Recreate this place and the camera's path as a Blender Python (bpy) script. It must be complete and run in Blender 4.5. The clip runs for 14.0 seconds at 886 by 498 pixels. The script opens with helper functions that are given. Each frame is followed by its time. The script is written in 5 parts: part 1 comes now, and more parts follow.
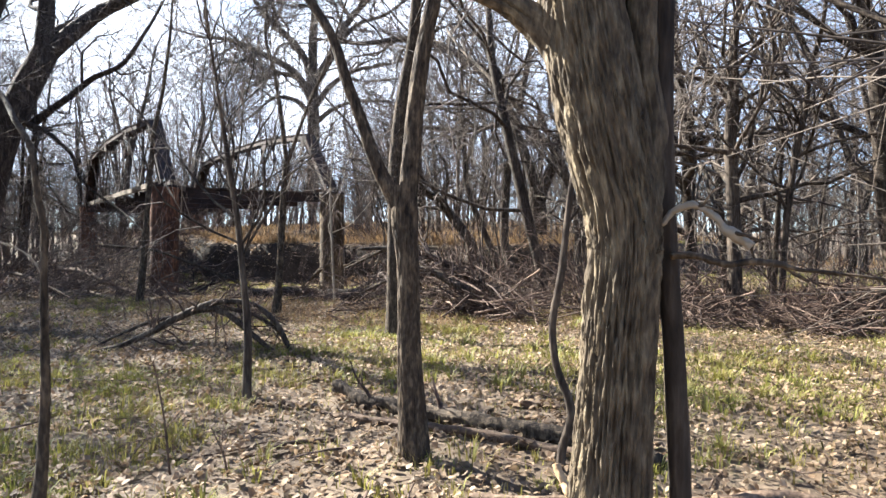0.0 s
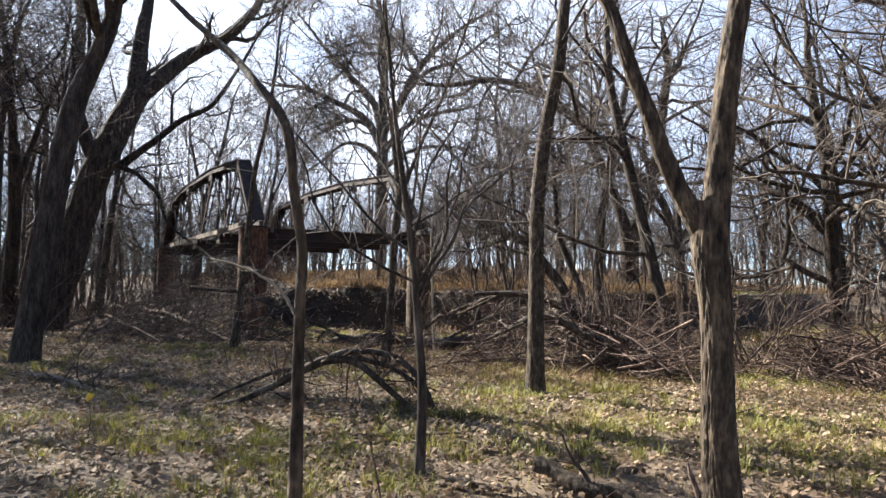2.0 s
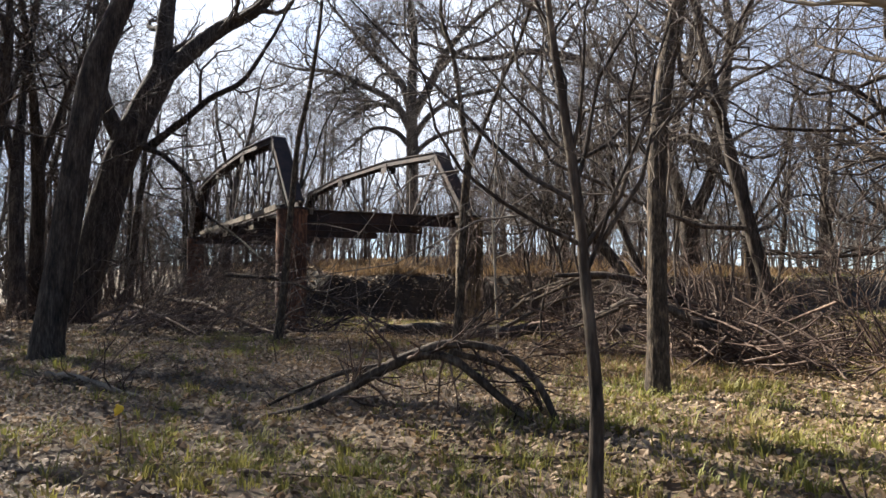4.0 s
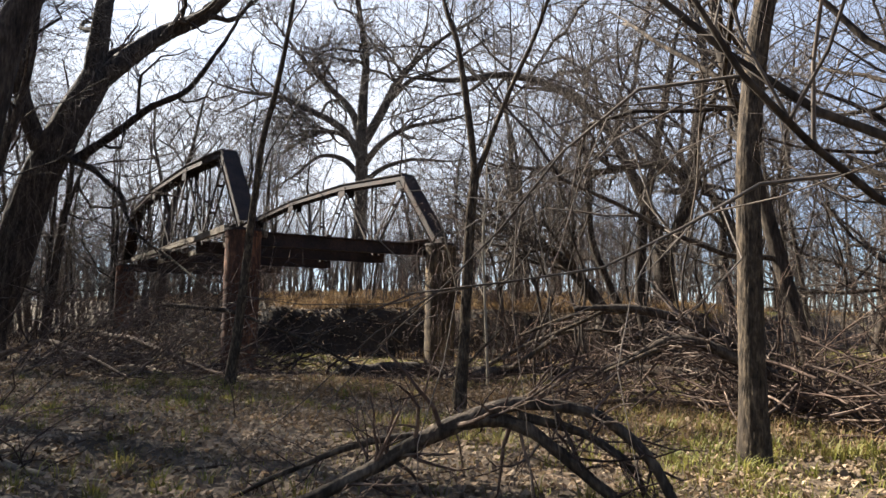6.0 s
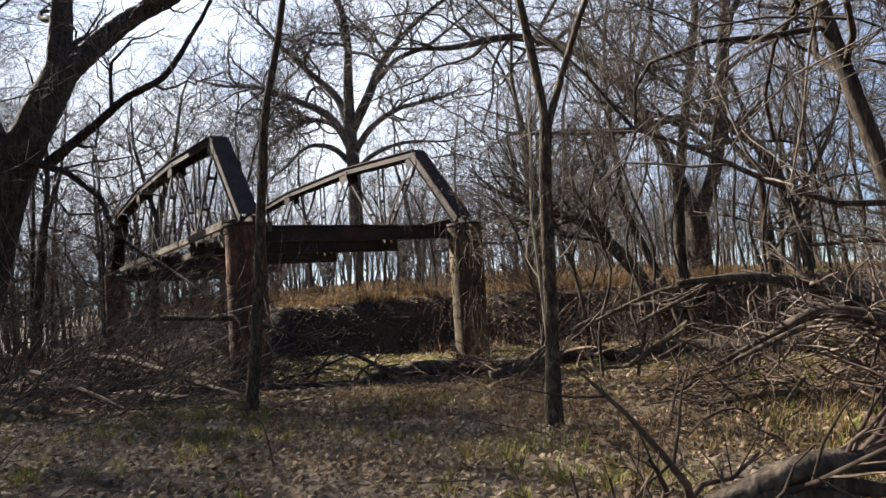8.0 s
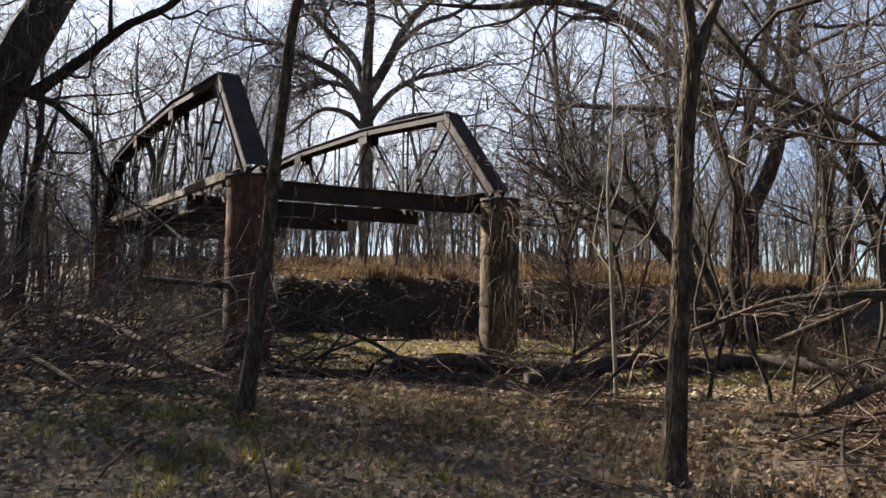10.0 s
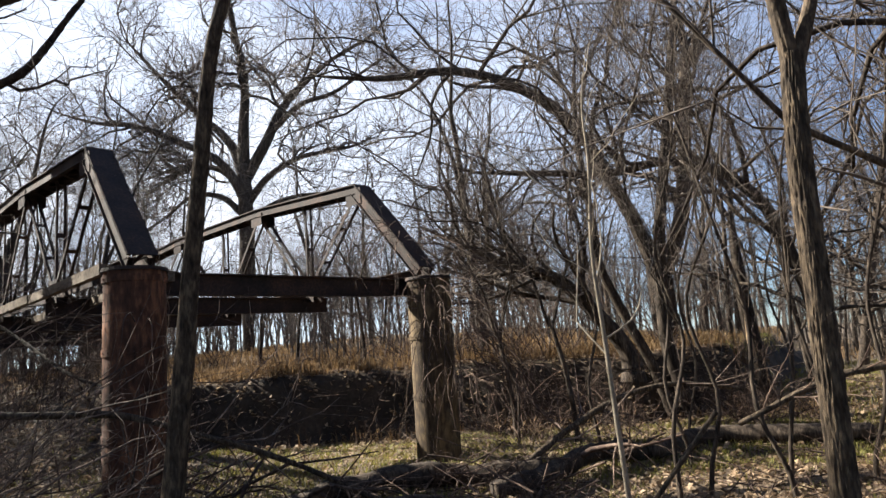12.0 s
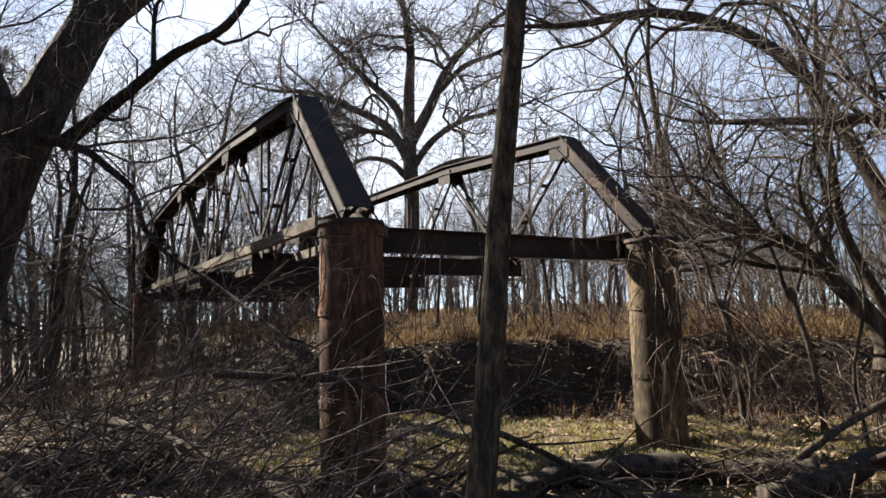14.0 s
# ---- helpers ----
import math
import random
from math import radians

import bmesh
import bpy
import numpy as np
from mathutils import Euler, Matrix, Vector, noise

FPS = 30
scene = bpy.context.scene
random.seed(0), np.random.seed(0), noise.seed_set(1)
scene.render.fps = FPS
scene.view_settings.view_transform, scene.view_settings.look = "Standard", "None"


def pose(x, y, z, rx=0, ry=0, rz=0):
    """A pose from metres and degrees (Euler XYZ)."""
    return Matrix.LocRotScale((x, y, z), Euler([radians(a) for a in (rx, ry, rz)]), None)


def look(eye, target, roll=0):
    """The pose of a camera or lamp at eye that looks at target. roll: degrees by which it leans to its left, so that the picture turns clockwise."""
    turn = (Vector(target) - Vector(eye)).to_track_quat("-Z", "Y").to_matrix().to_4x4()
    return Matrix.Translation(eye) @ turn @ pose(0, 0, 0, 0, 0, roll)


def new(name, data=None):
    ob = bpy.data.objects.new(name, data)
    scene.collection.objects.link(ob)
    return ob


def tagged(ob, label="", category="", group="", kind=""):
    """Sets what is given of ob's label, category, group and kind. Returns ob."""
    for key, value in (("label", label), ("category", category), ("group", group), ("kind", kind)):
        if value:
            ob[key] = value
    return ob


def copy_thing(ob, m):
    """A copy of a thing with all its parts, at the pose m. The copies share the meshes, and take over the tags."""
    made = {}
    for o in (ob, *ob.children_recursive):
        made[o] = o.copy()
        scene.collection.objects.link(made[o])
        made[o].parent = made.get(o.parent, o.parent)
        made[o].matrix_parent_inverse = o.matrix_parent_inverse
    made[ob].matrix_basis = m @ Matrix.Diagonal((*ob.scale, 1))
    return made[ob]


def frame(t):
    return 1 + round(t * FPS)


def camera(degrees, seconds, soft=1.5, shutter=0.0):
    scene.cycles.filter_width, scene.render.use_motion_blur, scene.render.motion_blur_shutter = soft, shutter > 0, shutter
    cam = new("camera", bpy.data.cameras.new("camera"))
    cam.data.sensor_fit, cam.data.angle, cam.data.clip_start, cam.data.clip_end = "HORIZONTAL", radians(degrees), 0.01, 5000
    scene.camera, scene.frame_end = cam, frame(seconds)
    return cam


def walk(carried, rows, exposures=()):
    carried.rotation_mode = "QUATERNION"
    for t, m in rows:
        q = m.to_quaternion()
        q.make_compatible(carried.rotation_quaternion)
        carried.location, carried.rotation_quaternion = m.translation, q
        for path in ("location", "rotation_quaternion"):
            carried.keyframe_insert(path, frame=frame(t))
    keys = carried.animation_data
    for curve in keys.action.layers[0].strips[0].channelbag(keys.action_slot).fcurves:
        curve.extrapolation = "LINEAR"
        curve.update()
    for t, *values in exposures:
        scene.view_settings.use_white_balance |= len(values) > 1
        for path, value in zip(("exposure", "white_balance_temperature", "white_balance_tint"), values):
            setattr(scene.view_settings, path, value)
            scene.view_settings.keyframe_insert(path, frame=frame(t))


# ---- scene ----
cam = camera(65.9, 14.0)
PATH = [
    (0, (1.714, 0.53, 1.569), (1.29, 2.484, 1.533), 0.3),
    (0.5, (1.287, 0.826, 1.545), (0.888, 2.784, 1.459), -1.4),
    (1, (0.941, 0.997, 1.542), (0.484, 2.939, 1.403), -2.4),
    (1.5, (0.544, 1.249, 1.514), (-0.027, 3.164, 1.432), -1.8),
    (2, (0.144, 1.447, 1.485), (-0.429, 3.361, 1.587), 1.0),
    (2.5, (-0.176, 1.813, 1.441), (-0.961, 3.651, 1.526), 1.1),
    (3, (-0.459, 2.111, 1.447), (-1.421, 3.864, 1.399), 2.1),
    (3.5, (-0.819, 2.433, 1.396), (-1.588, 4.277, 1.459), 2.0),
    (5.8, (-2.401, 4.348, 1.275), (-2.886, 6.287, 1.31), -0.8),
    (6, (-2.565, 4.452, 1.276), (-3.028, 6.39, 1.451), 0.9),
    (6.5, (-2.925, 4.695, 1.33), (-3.454, 6.617, 1.49), -1.2),
    (7, (-3.261, 5.182, 1.317), (-3.92, 7.069, 1.383), -2.4),
    (7.5, (-3.633, 5.684, 1.391), (-4.096, 7.624, 1.539), -2.8),
    (7.7, (-3.716, 5.861, 1.359), (-4.149, 7.808, 1.505), -4.0),
    (9.8, (-4.766, 7.884, 1.447), (-5.234, 9.828, 1.488), 0.1),
    (10, (-4.907, 8.0, 1.42), (-5.347, 9.95, 1.493), 1.0),
    (10.5, (-5.154, 8.419, 1.429), (-5.51, 10.38, 1.591), -3.0),
    (11, (-5.447, 8.847, 1.507), (-5.835, 10.8, 1.7), -2.6),
    (11.5, (-5.784, 9.181, 1.648), (-5.876, 11.163, 1.9), -3.8),
    (12, (-6.063, 9.552, 1.658), (-6.147, 11.529, 1.949), -4.0),
    (12.5, (-6.454, 9.915, 1.678), (-6.798, 11.863, 1.968), -1.5),
    (13, (-6.795, 10.161, 1.644), (-7.199, 12.095, 1.959), -2.2),
    (13.5, (-7.054, 10.364, 1.717), (-7.481, 12.302, 1.963), -1.3),
    (14, (-7.371, 10.671, 1.737), (-7.883, 12.592, 1.954), -1.5),
]
walk(cam, [(t, look(eye, target, roll)) for t, eye, target, roll in PATH],
     exposures=[(0, 3.15, 5650, 9), (1, 2.85, 5700, 9), (2, 2.65, 5750, 10), (3, 2.45, 5750, 11), (3.5, 2.4, 5850, 11), (6, 2.3, 6050, 10), (10, 2.2, 6000, 10), (14, 2.22, 6050, 10)])

# ---------------------------------------------------------------- world, sun
SUN_LEFT, SUN_UP = radians(70), radians(36)
sun_dir = Vector((-math.sin(SUN_LEFT) * math.cos(SUN_UP), math.cos(SUN_LEFT) * math.cos(SUN_UP), math.sin(SUN_UP)))
sun = new("sun", bpy.data.lights.new("sun", "SUN"))
sun.data.energy, sun.data.angle, sun.data.color = 5.0, radians(0.6), (1.0, 0.90, 0.74)
sun.matrix_world = look(sun_dir * 60, (0, 0, 0))

world = bpy.data.worlds.new("world")
scene.world = world
world.use_nodes = True
wn, wl = world.node_tree.nodes, world.node_tree.links
wn.clear()
sky = wn.new("ShaderNodeTexSky")
sky.sky_type, sky.sun_disc = "NISHITA", False
sky.sun_elevation, sky.sun_rotation = SUN_UP, -SUN_LEFT
sky.altitude = 1400
sky.air_density, sky.dust_density, sky.ozone_density = 1.0, 0.7, 1.3
coord = wn.new("ShaderNodeTexCoord")
flat = wn.new("ShaderNodeMapping")
flat.inputs["Scale"].default_value = (1.0, 1.0, 2.6)
cloud = wn.new("ShaderNodeTexNoise")
cloud.inputs["Scale"].default_value, cloud.inputs["Detail"].default_value = 1.7, 6
ramp = wn.new("ShaderNodeValToRGB")
ramp.color_ramp.elements[0].position, ramp.color_ramp.elements[1].position = 0.30, 0.55
veil = wn.new("ShaderNodeMixRGB")
veil.inputs["Color2"].default_value = (6.3, 6.45, 6.75, 1)
bg = wn.new("ShaderNodeBackground")
bg.inputs["Strength"].default_value = 0.05
out = wn.new("ShaderNodeOutputWorld")
wl.new(coord.outputs["Generated"], flat.inputs["Vector"])
wl.new(flat.outputs["Vector"], cloud.inputs["Vector"])
wl.new(cloud.outputs["Fac"], ramp.inputs["Fac"])
toward = wn.new("ShaderNodeVectorMath")
toward.operation = "DOT_PRODUCT"
toward.inputs[1].default_value = sun_dir
haze = wn.new("ShaderNodeMapRange")
haze.inputs["From Min"].default_value, haze.inputs["From Max"].default_value = -0.1, 0.65
haze.inputs["To Min"].default_value, haze.inputs["To Max"].default_value = 0.0, 1.0
thick = wn.new("ShaderNodeMath")
thick.operation, thick.use_clamp = "MULTIPLY", True
wl.new(coord.outputs["Generated"], toward.inputs[0])
wl.new(toward.outputs["Value"], haze.inputs["Value"])
wl.new(haze.outputs["Result"], thick.inputs[0])
parts = wn.new("ShaderNodeSeparateXYZ")
low = wn.new("ShaderNodeMapRange")
low.inputs["From Min"].default_value, low.inputs["From Max"].default_value = 0.22, 0.9
low.inputs["To Min"].default_value, low.inputs["To Max"].default_value = 1.0, 0.1
thin = wn.new("ShaderNodeMath")
thin.operation = "MULTIPLY"
wl.new(coord.outputs["Generated"], parts.inputs["Vector"])
wl.new(parts.outputs["Z"], low.inputs["Value"])
wl.new(low.outputs["Result"], thin.inputs[0])
wl.new(ramp.outputs["Color"], thin.inputs[1])
wl.new(thin.outputs[0], thick.inputs[1])
wl.new(thick.outputs[0], veil.inputs["Fac"])
clear = wn.new("ShaderNodeMixRGB")
clear.blend_type = "MULTIPLY"
clear.inputs["Fac"].default_value = 1.0
clear.inputs["Color2"].default_value = (0.48, 0.58, 0.69, 1)
wl.new(sky.outputs["Color"], clear.inputs["Color1"])
wl.new(clear.outputs["Color"], veil.inputs["Color1"])
wl.new(veil.outputs["Color"], bg.inputs["Color"])
wl.new(bg.outputs["Background"], out.inputs["Surface"])

# ---------------------------------------------------------------- materials


def material(name, colours, scale=3.0, stretch=(1, 1, 1), rough=0.9, metal=0.0, bump=0.3, fine=40.0, spread=(0.3, 0.7), vary=0.0,
             islands=False, dist=0.02, through_light=0.0):
    """Noise-mixed colours at two scales, with a bump; vary: how far the tone differs from object to object or island to island."""
    m = bpy.data.materials.new(name)
    m.use_nodes = True
    n, l = m.node_tree.nodes, m.node_tree.links
    b = n["Principled BSDF"]
    b.inputs["Roughness"].default_value, b.inputs["Metallic"].default_value = rough, metal
    b.inputs["Specular IOR Level"].default_value = 0.25
    co, mp = n.new("ShaderNodeTexCoord"), n.new("ShaderNodeMapping")
    mp.inputs["Scale"].default_value = stretch
    l.new(co.outputs["Object"], mp.inputs["Vector"])
    a, f = n.new("ShaderNodeTexNoise"), n.new("ShaderNodeTexNoise")
    a.inputs["Scale"].default_value, a.inputs["Detail"].default_value = scale, 5
    f.inputs["Scale"].default_value, f.inputs["Detail"].default_value = fine, 4
    for t in (a, f):
        l.new(mp.outputs["Vector"], t.inputs["Vector"])
    mixed = n.new("ShaderNodeMath")
    mixed.operation = "MULTIPLY_ADD"
    mixed.inputs[1].default_value = 0.45
    l.new(f.outputs["Fac"], mixed.inputs[0])
    half = n.new("ShaderNodeMath")
    half.operation, half.inputs[1].default_value = "MULTIPLY", 0.55
    l.new(a.outputs["Fac"], half.inputs[0])
    l.new(half.outputs[0], mixed.inputs[2])
    r = n.new("ShaderNodeValToRGB")
    while len(r.color_ramp.elements) < len(colours):
        r.color_ramp.elements.new(0.5)
    for i, c in enumerate(colours):
        e = r.color_ramp.elements[i]
        e.position = spread[0] + (spread[1] - spread[0]) * i / max(1, len(colours) - 1)
        e.color = (*c, 1)
    l.new(mixed.outputs[0], r.inputs["Fac"])
    colour = r.outputs["Color"]
    if vary:
        if islands:
            rnd = n.new("ShaderNodeNewGeometry").outputs["Random Per Island"]
        else:
            rnd = n.new("ShaderNodeObjectInfo").outputs["Random"]
        hsv, rg = n.new("ShaderNodeHueSaturation"), n.new("ShaderNodeMapRange")
        rg.inputs["To Min"].default_value, rg.inputs["To Max"].default_value = 1 - vary, 1 + vary
        l.new(rnd, rg.inputs["Value"])
        l.new(rg.outputs["Result"], hsv.inputs["Value"])
        l.new(colour, hsv.inputs["Color"])
        colour = hsv.outputs["Color"]
    l.new(colour, b.inputs["Base Color"])
    if through_light:
        tr, mx = n.new("ShaderNodeBsdfTranslucent"), n.new("ShaderNodeMixShader")
        mx.inputs["Fac"].default_value = through_light
        l.new(colour, tr.inputs["Color"])
        l.new(b.outputs["BSDF"], mx.inputs[1])
        l.new(tr.outputs["BSDF"], mx.inputs[2])
        l.new(mx.outputs["Shader"], n["Material Output"].inputs["Surface"])
    if bump:
        bp = n.new("ShaderNodeBump")
        bp.inputs["Strength"].default_value, bp.inputs["Distance"].default_value = bump, dist
        l.new(mixed.outputs[0], bp.inputs["Height"])
        l.new(bp.outputs["Normal"], b.inputs["Normal"])
    return m


M_BARK = material("bark", [(0.012, 0.0085, 0.006), (0.042, 0.031, 0.022), (0.105, 0.08, 0.057)], 9, (1, 1, 0.22), bump=1.0, fine=38, vary=0.25, spread=(0.36, 0.64))
M_BARK_MID = material("ridged_bark", [(0.011, 0.0075, 0.005), (0.055, 0.04, 0.026), (0.15, 0.11, 0.07)], 22, (1, 1, 0.32), bump=1.0, fine=56, vary=0.15, spread=(0.35, 0.66))
M_BARK_PALE = material("pale_bark", [(0.02, 0.014, 0.009), (0.098, 0.075, 0.048), (0.225, 0.178, 0.112)], 26, (1, 1, 0.36), bump=1.0, fine=70, vary=0.1, spread=(0.33, 0.68))
M_TWIG = material("twig_bark", [(0.03, 0.024, 0.019), (0.085, 0.067, 0.053), (0.17, 0.14, 0.115)], 2, bump=0.0, fine=14, vary=0.3, islands=True)
M_BRUSH = material("dry_brush", [(0.02, 0.013, 0.009), (0.07, 0.045, 0.033), (0.25, 0.18, 0.13)], 2, bump=0.0, fine=14, vary=0.5, islands=True)
M_STEM = material("pale_dead_stem", [(0.03, 0.02, 0.015), (0.09, 0.064, 0.05), (0.32, 0.25, 0.2)], 2, bump=0.0, fine=14, vary=0.45, islands=True)
M_THICKET = material("dark_thicket_bark", [(0.016, 0.0105, 0.008), (0.045, 0.028, 0.021), (0.12, 0.08, 0.058)], 2, bump=0.0, fine=14, vary=0.5, islands=True)
M_WHITE_TWIG = material("bleached_twig", [(0.15, 0.12, 0.085), (0.32, 0.27, 0.2)], 5, bump=0.2, fine=30)
M_ROT = material("rotten_wood", [(0.026, 0.017, 0.011), (0.085, 0.056, 0.037), (0.21, 0.15, 0.1)], 5, (1, 1, 1), bump=0.9, fine=30, vary=0.2)
M_HEART = material("split_wood", [(0.3, 0.19, 0.1), (0.5, 0.36, 0.21)], 4, bump=0.4, fine=60)
M_SOIL = material("leafy_soil", [(0.03, 0.021, 0.014), (0.07, 0.05, 0.033), (0.13, 0.095, 0.062), (0.085, 0.088, 0.034)], 0.55, bump=0.9, fine=11, dist=0.05)
M_LEAF = material("fallen_leaf", [(0.075, 0.046, 0.025), (0.21, 0.145, 0.087), (0.43, 0.34, 0.235)], 1.2, bump=0.1, fine=20, vary=0.55, islands=True, rough=0.7, through_light=0.3)
M_GRASS = material("winter_grass", [(0.205, 0.156, 0.06), (0.168, 0.148, 0.043), (0.113, 0.122, 0.031)], 0.7, bump=0.0, fine=5, vary=0.4, islands=True, rough=0.6, through_light=0.4)
M_TUFT = material("green_grass_tuft", [(0.26, 0.2, 0.07), (0.19, 0.175, 0.042), (0.115, 0.13, 0.03)], 0.9, bump=0.0, fine=6, vary=0.4, islands=True, rough=0.6, through_light=0.4)
M_STRAW = material("dry_field_grass", [(0.1, 0.062, 0.03), (0.2, 0.128, 0.062), (0.3, 0.2, 0.105)], 0.4, bump=0.0, fine=4, vary=0.35, islands=True, rough=0.8, through_light=0.35)
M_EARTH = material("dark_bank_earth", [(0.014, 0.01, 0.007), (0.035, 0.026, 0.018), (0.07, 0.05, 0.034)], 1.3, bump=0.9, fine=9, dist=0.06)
M_RUST = material("rusted_steel", [(0.014, 0.011, 0.01), (0.034, 0.023, 0.018), (0.085, 0.044, 0.027)], 2.2, bump=0.35, fine=26, rough=0.75, metal=0.15)
M_PIER = material("rusted_pier_steel", [(0.02, 0.0105, 0.007), (0.075, 0.034, 0.019), (0.25, 0.112, 0.055)], 2.2, (1, 1, 0.35), bump=0.16, fine=18, rough=0.8, metal=0.05, spread=(0.35, 0.66))
M_PIER_DULL = material("dull_yellowed_pier_steel", [(0.018, 0.012, 0.007), (0.052, 0.035, 0.019), (0.16, 0.112, 0.056)], 2.2, (1, 1, 0.35), bump=0.16, fine=18, rough=0.8, metal=0.05, spread=(0.33, 0.64))
M_PLANK = material("weathered_timber", [(0.05, 0.037, 0.026), (0.14, 0.11, 0.078), (0.26, 0.215, 0.155)], 3, bump=0.5, fine=24)
M_YELLOW = material("yellow_petal", [(0.75, 0.42, 0.03), (0.85, 0.56, 0.06)], 6, bump=0.0, fine=30)
M_FAR = material("far_bark", [(0.04, 0.033, 0.028), (0.09, 0.075, 0.063), (0.15, 0.13, 0.11)], 0.6, bump=0.0, fine=6, vary=0.3, islands=True)

# ---------------------------------------------------------------- mesh makers


def unit(v):
    return v / np.maximum(np.linalg.norm(v, axis=-1, keepdims=True), 1e-9)


def tube_arrays(P, R, sides):
    """Tubes along N paths of k points: vertices and quads."""
    N, k, _ = P.shape
    T = unit(np.gradient(P, axis=1))
    mean = unit(T.mean(axis=1))
    ref = np.where(np.abs(mean[:, 2:3]) < 0.8, np.array([[0, 0, 1.0]]), np.array([[1.0, 0, 0]]))[:, None, :]
    U = unit(np.cross(T, np.broadcast_to(ref, T.shape)))
    V = np.cross(T, U)
    a = np.arange(sides) * 2 * np.pi / sides
    ring = P[:, :, None, :] + R[:, :, None, None] * (np.cos(a)[None, None, :, None] * U[:, :, None, :] + np.sin(a)[None, None, :, None] * V[:, :, None, :])
    i = np.arange(N)[:, None, None] * k * sides
    j = np.arange(k - 1)[None, :, None] * sides
    s, s2 = np.arange(sides)[None, None, :], (np.arange(sides)[None, None, :] + 1) % sides
    q = np.stack([i + j + s, i + j + s2, i + j + sides + s2, i + j + sides + s], axis=-1).reshape(-1, 4)
    return ring.reshape(-1, 3), q


def raw_mesh(name, blocks, mat, smooth=True):
    """One mesh out of blocks of (vertices, faces with the same number of corners)."""
    me = bpy.data.meshes.new(name)
    verts = np.concatenate([b[0] for b in blocks])
    at = np.cumsum([0] + [len(b[0]) for b in blocks])
    loops = np.concatenate([(b[1] + at[i]).ravel() for i, b in enumerate(blocks)])
    sizes = np.concatenate([np.full(len(b[1]), b[1].shape[1]) for b in blocks])
    me.vertices.add(len(verts))
    me.vertices.foreach_set("co", verts.astype(np.float32).ravel())
    me.loops.add(len(loops))
    me.loops.foreach_set("vertex_index", loops.astype(np.int32))
    me.polygons.add(len(sizes))
    me.polygons.foreach_set("loop_start", np.concatenate([[0], np.cumsum(sizes)[:-1]]).astype(np.int32))
    me.polygons.foreach_set("use_smooth", np.full(len(sizes), smooth))
    me.update(calc_edges=True)
    me.validate()
    me.materials.append(mat)
    return me


def part_mesh(name, me, parent, label=""):
    ob = new(name, me)
    ob.parent = parent
    return tagged(ob, label)


def stuff_mesh(name, me, parent):
    """A part too fine to pick apart."""
    return tagged(part_mesh(name, me, parent), kind="stuff")


def part(name, bm, mat, parent, label="", smooth=False):
    me = bpy.data.meshes.new(name)
    bm.to_mesh(me)
    bm.free()
    me.materials.append(mat)
    if smooth:
        me.polygons.foreach_set("use_smooth", [True] * len(me.polygons))
    return part_mesh(name, me, parent, label)


def thing(name, at, label, category, group="", kind=""):
    ob = new(name)
    ob.location = at
    ob.empty_display_size = 0.2
    return tagged(ob, label, category, group, kind)


def resample(points, k):
    """k points along a soft curve through (x, y, z, r) points."""
    p = np.array(points, float)
    d = np.concatenate([[0], np.cumsum(np.linalg.norm(np.diff(p[:, :3], axis=0), axis=1))])
    if len(p) > 2:
        m = np.gradient(p, d, axis=0)
        t = np.linspace(0, d[-1], k)
        i = np.clip(np.searchsorted(d, t, side="right") - 1, 0, len(p) - 2)
        h = (d[i + 1] - d[i])[:, None]
        u = ((t - d[i])[:, None]) / h
        return ((2 * u**3 - 3 * u**2 + 1) * p[i] + (u**3 - 2 * u**2 + u) * h * m[i] + (3 * u**2 - 2 * u**3) * p[i + 1] + (u**3 - u**2) * h * m[i + 1])
    t = np.linspace(0, 1, k)[:, None]
    return p[0] * (1 - t) + p[1] * t


def furrowed(points, sides, rings, depth, grain=5.0, seed=0, closed=False):
    """A trunk with bark ridges cut into it; closed: with a broken face at both ends."""
    s = resample(points, rings)
    if closed:
        a, b = s[0].copy(), s[-1].copy()
        a[:3] += (s[0] - s[1])[:3] * 0.15
        b[:3] += (s[-1] - s[-2])[:3] * 0.15
        a[3] = b[3] = 0.003
        s = np.concatenate([a[None], s, b[None]])
    v, q = tube_arrays(s[None, :, :3], np.maximum(s[None, :, 3], 0.004), sides)
    centre = np.repeat(s[:, :3], sides, axis=0)
    off = v - centre
    grow = np.empty(len(v))
    for i, (o, c) in enumerate(zip(unit(off), centre)):
        w = Vector((o[0] * grain + seed, o[1] * grain, c[2] * 5.2 + o[2] * grain))
        ridge = 1 - abs(noise.noise(w * 1.6)) * 2.2
        grow[i] = depth * (ridge - 0.55) + depth * 0.5 * noise.noise(Vector((o[0] * 19 + seed, o[1] * 19, c[2] * 16)))
    return v + unit(off) * grow[:, None], q


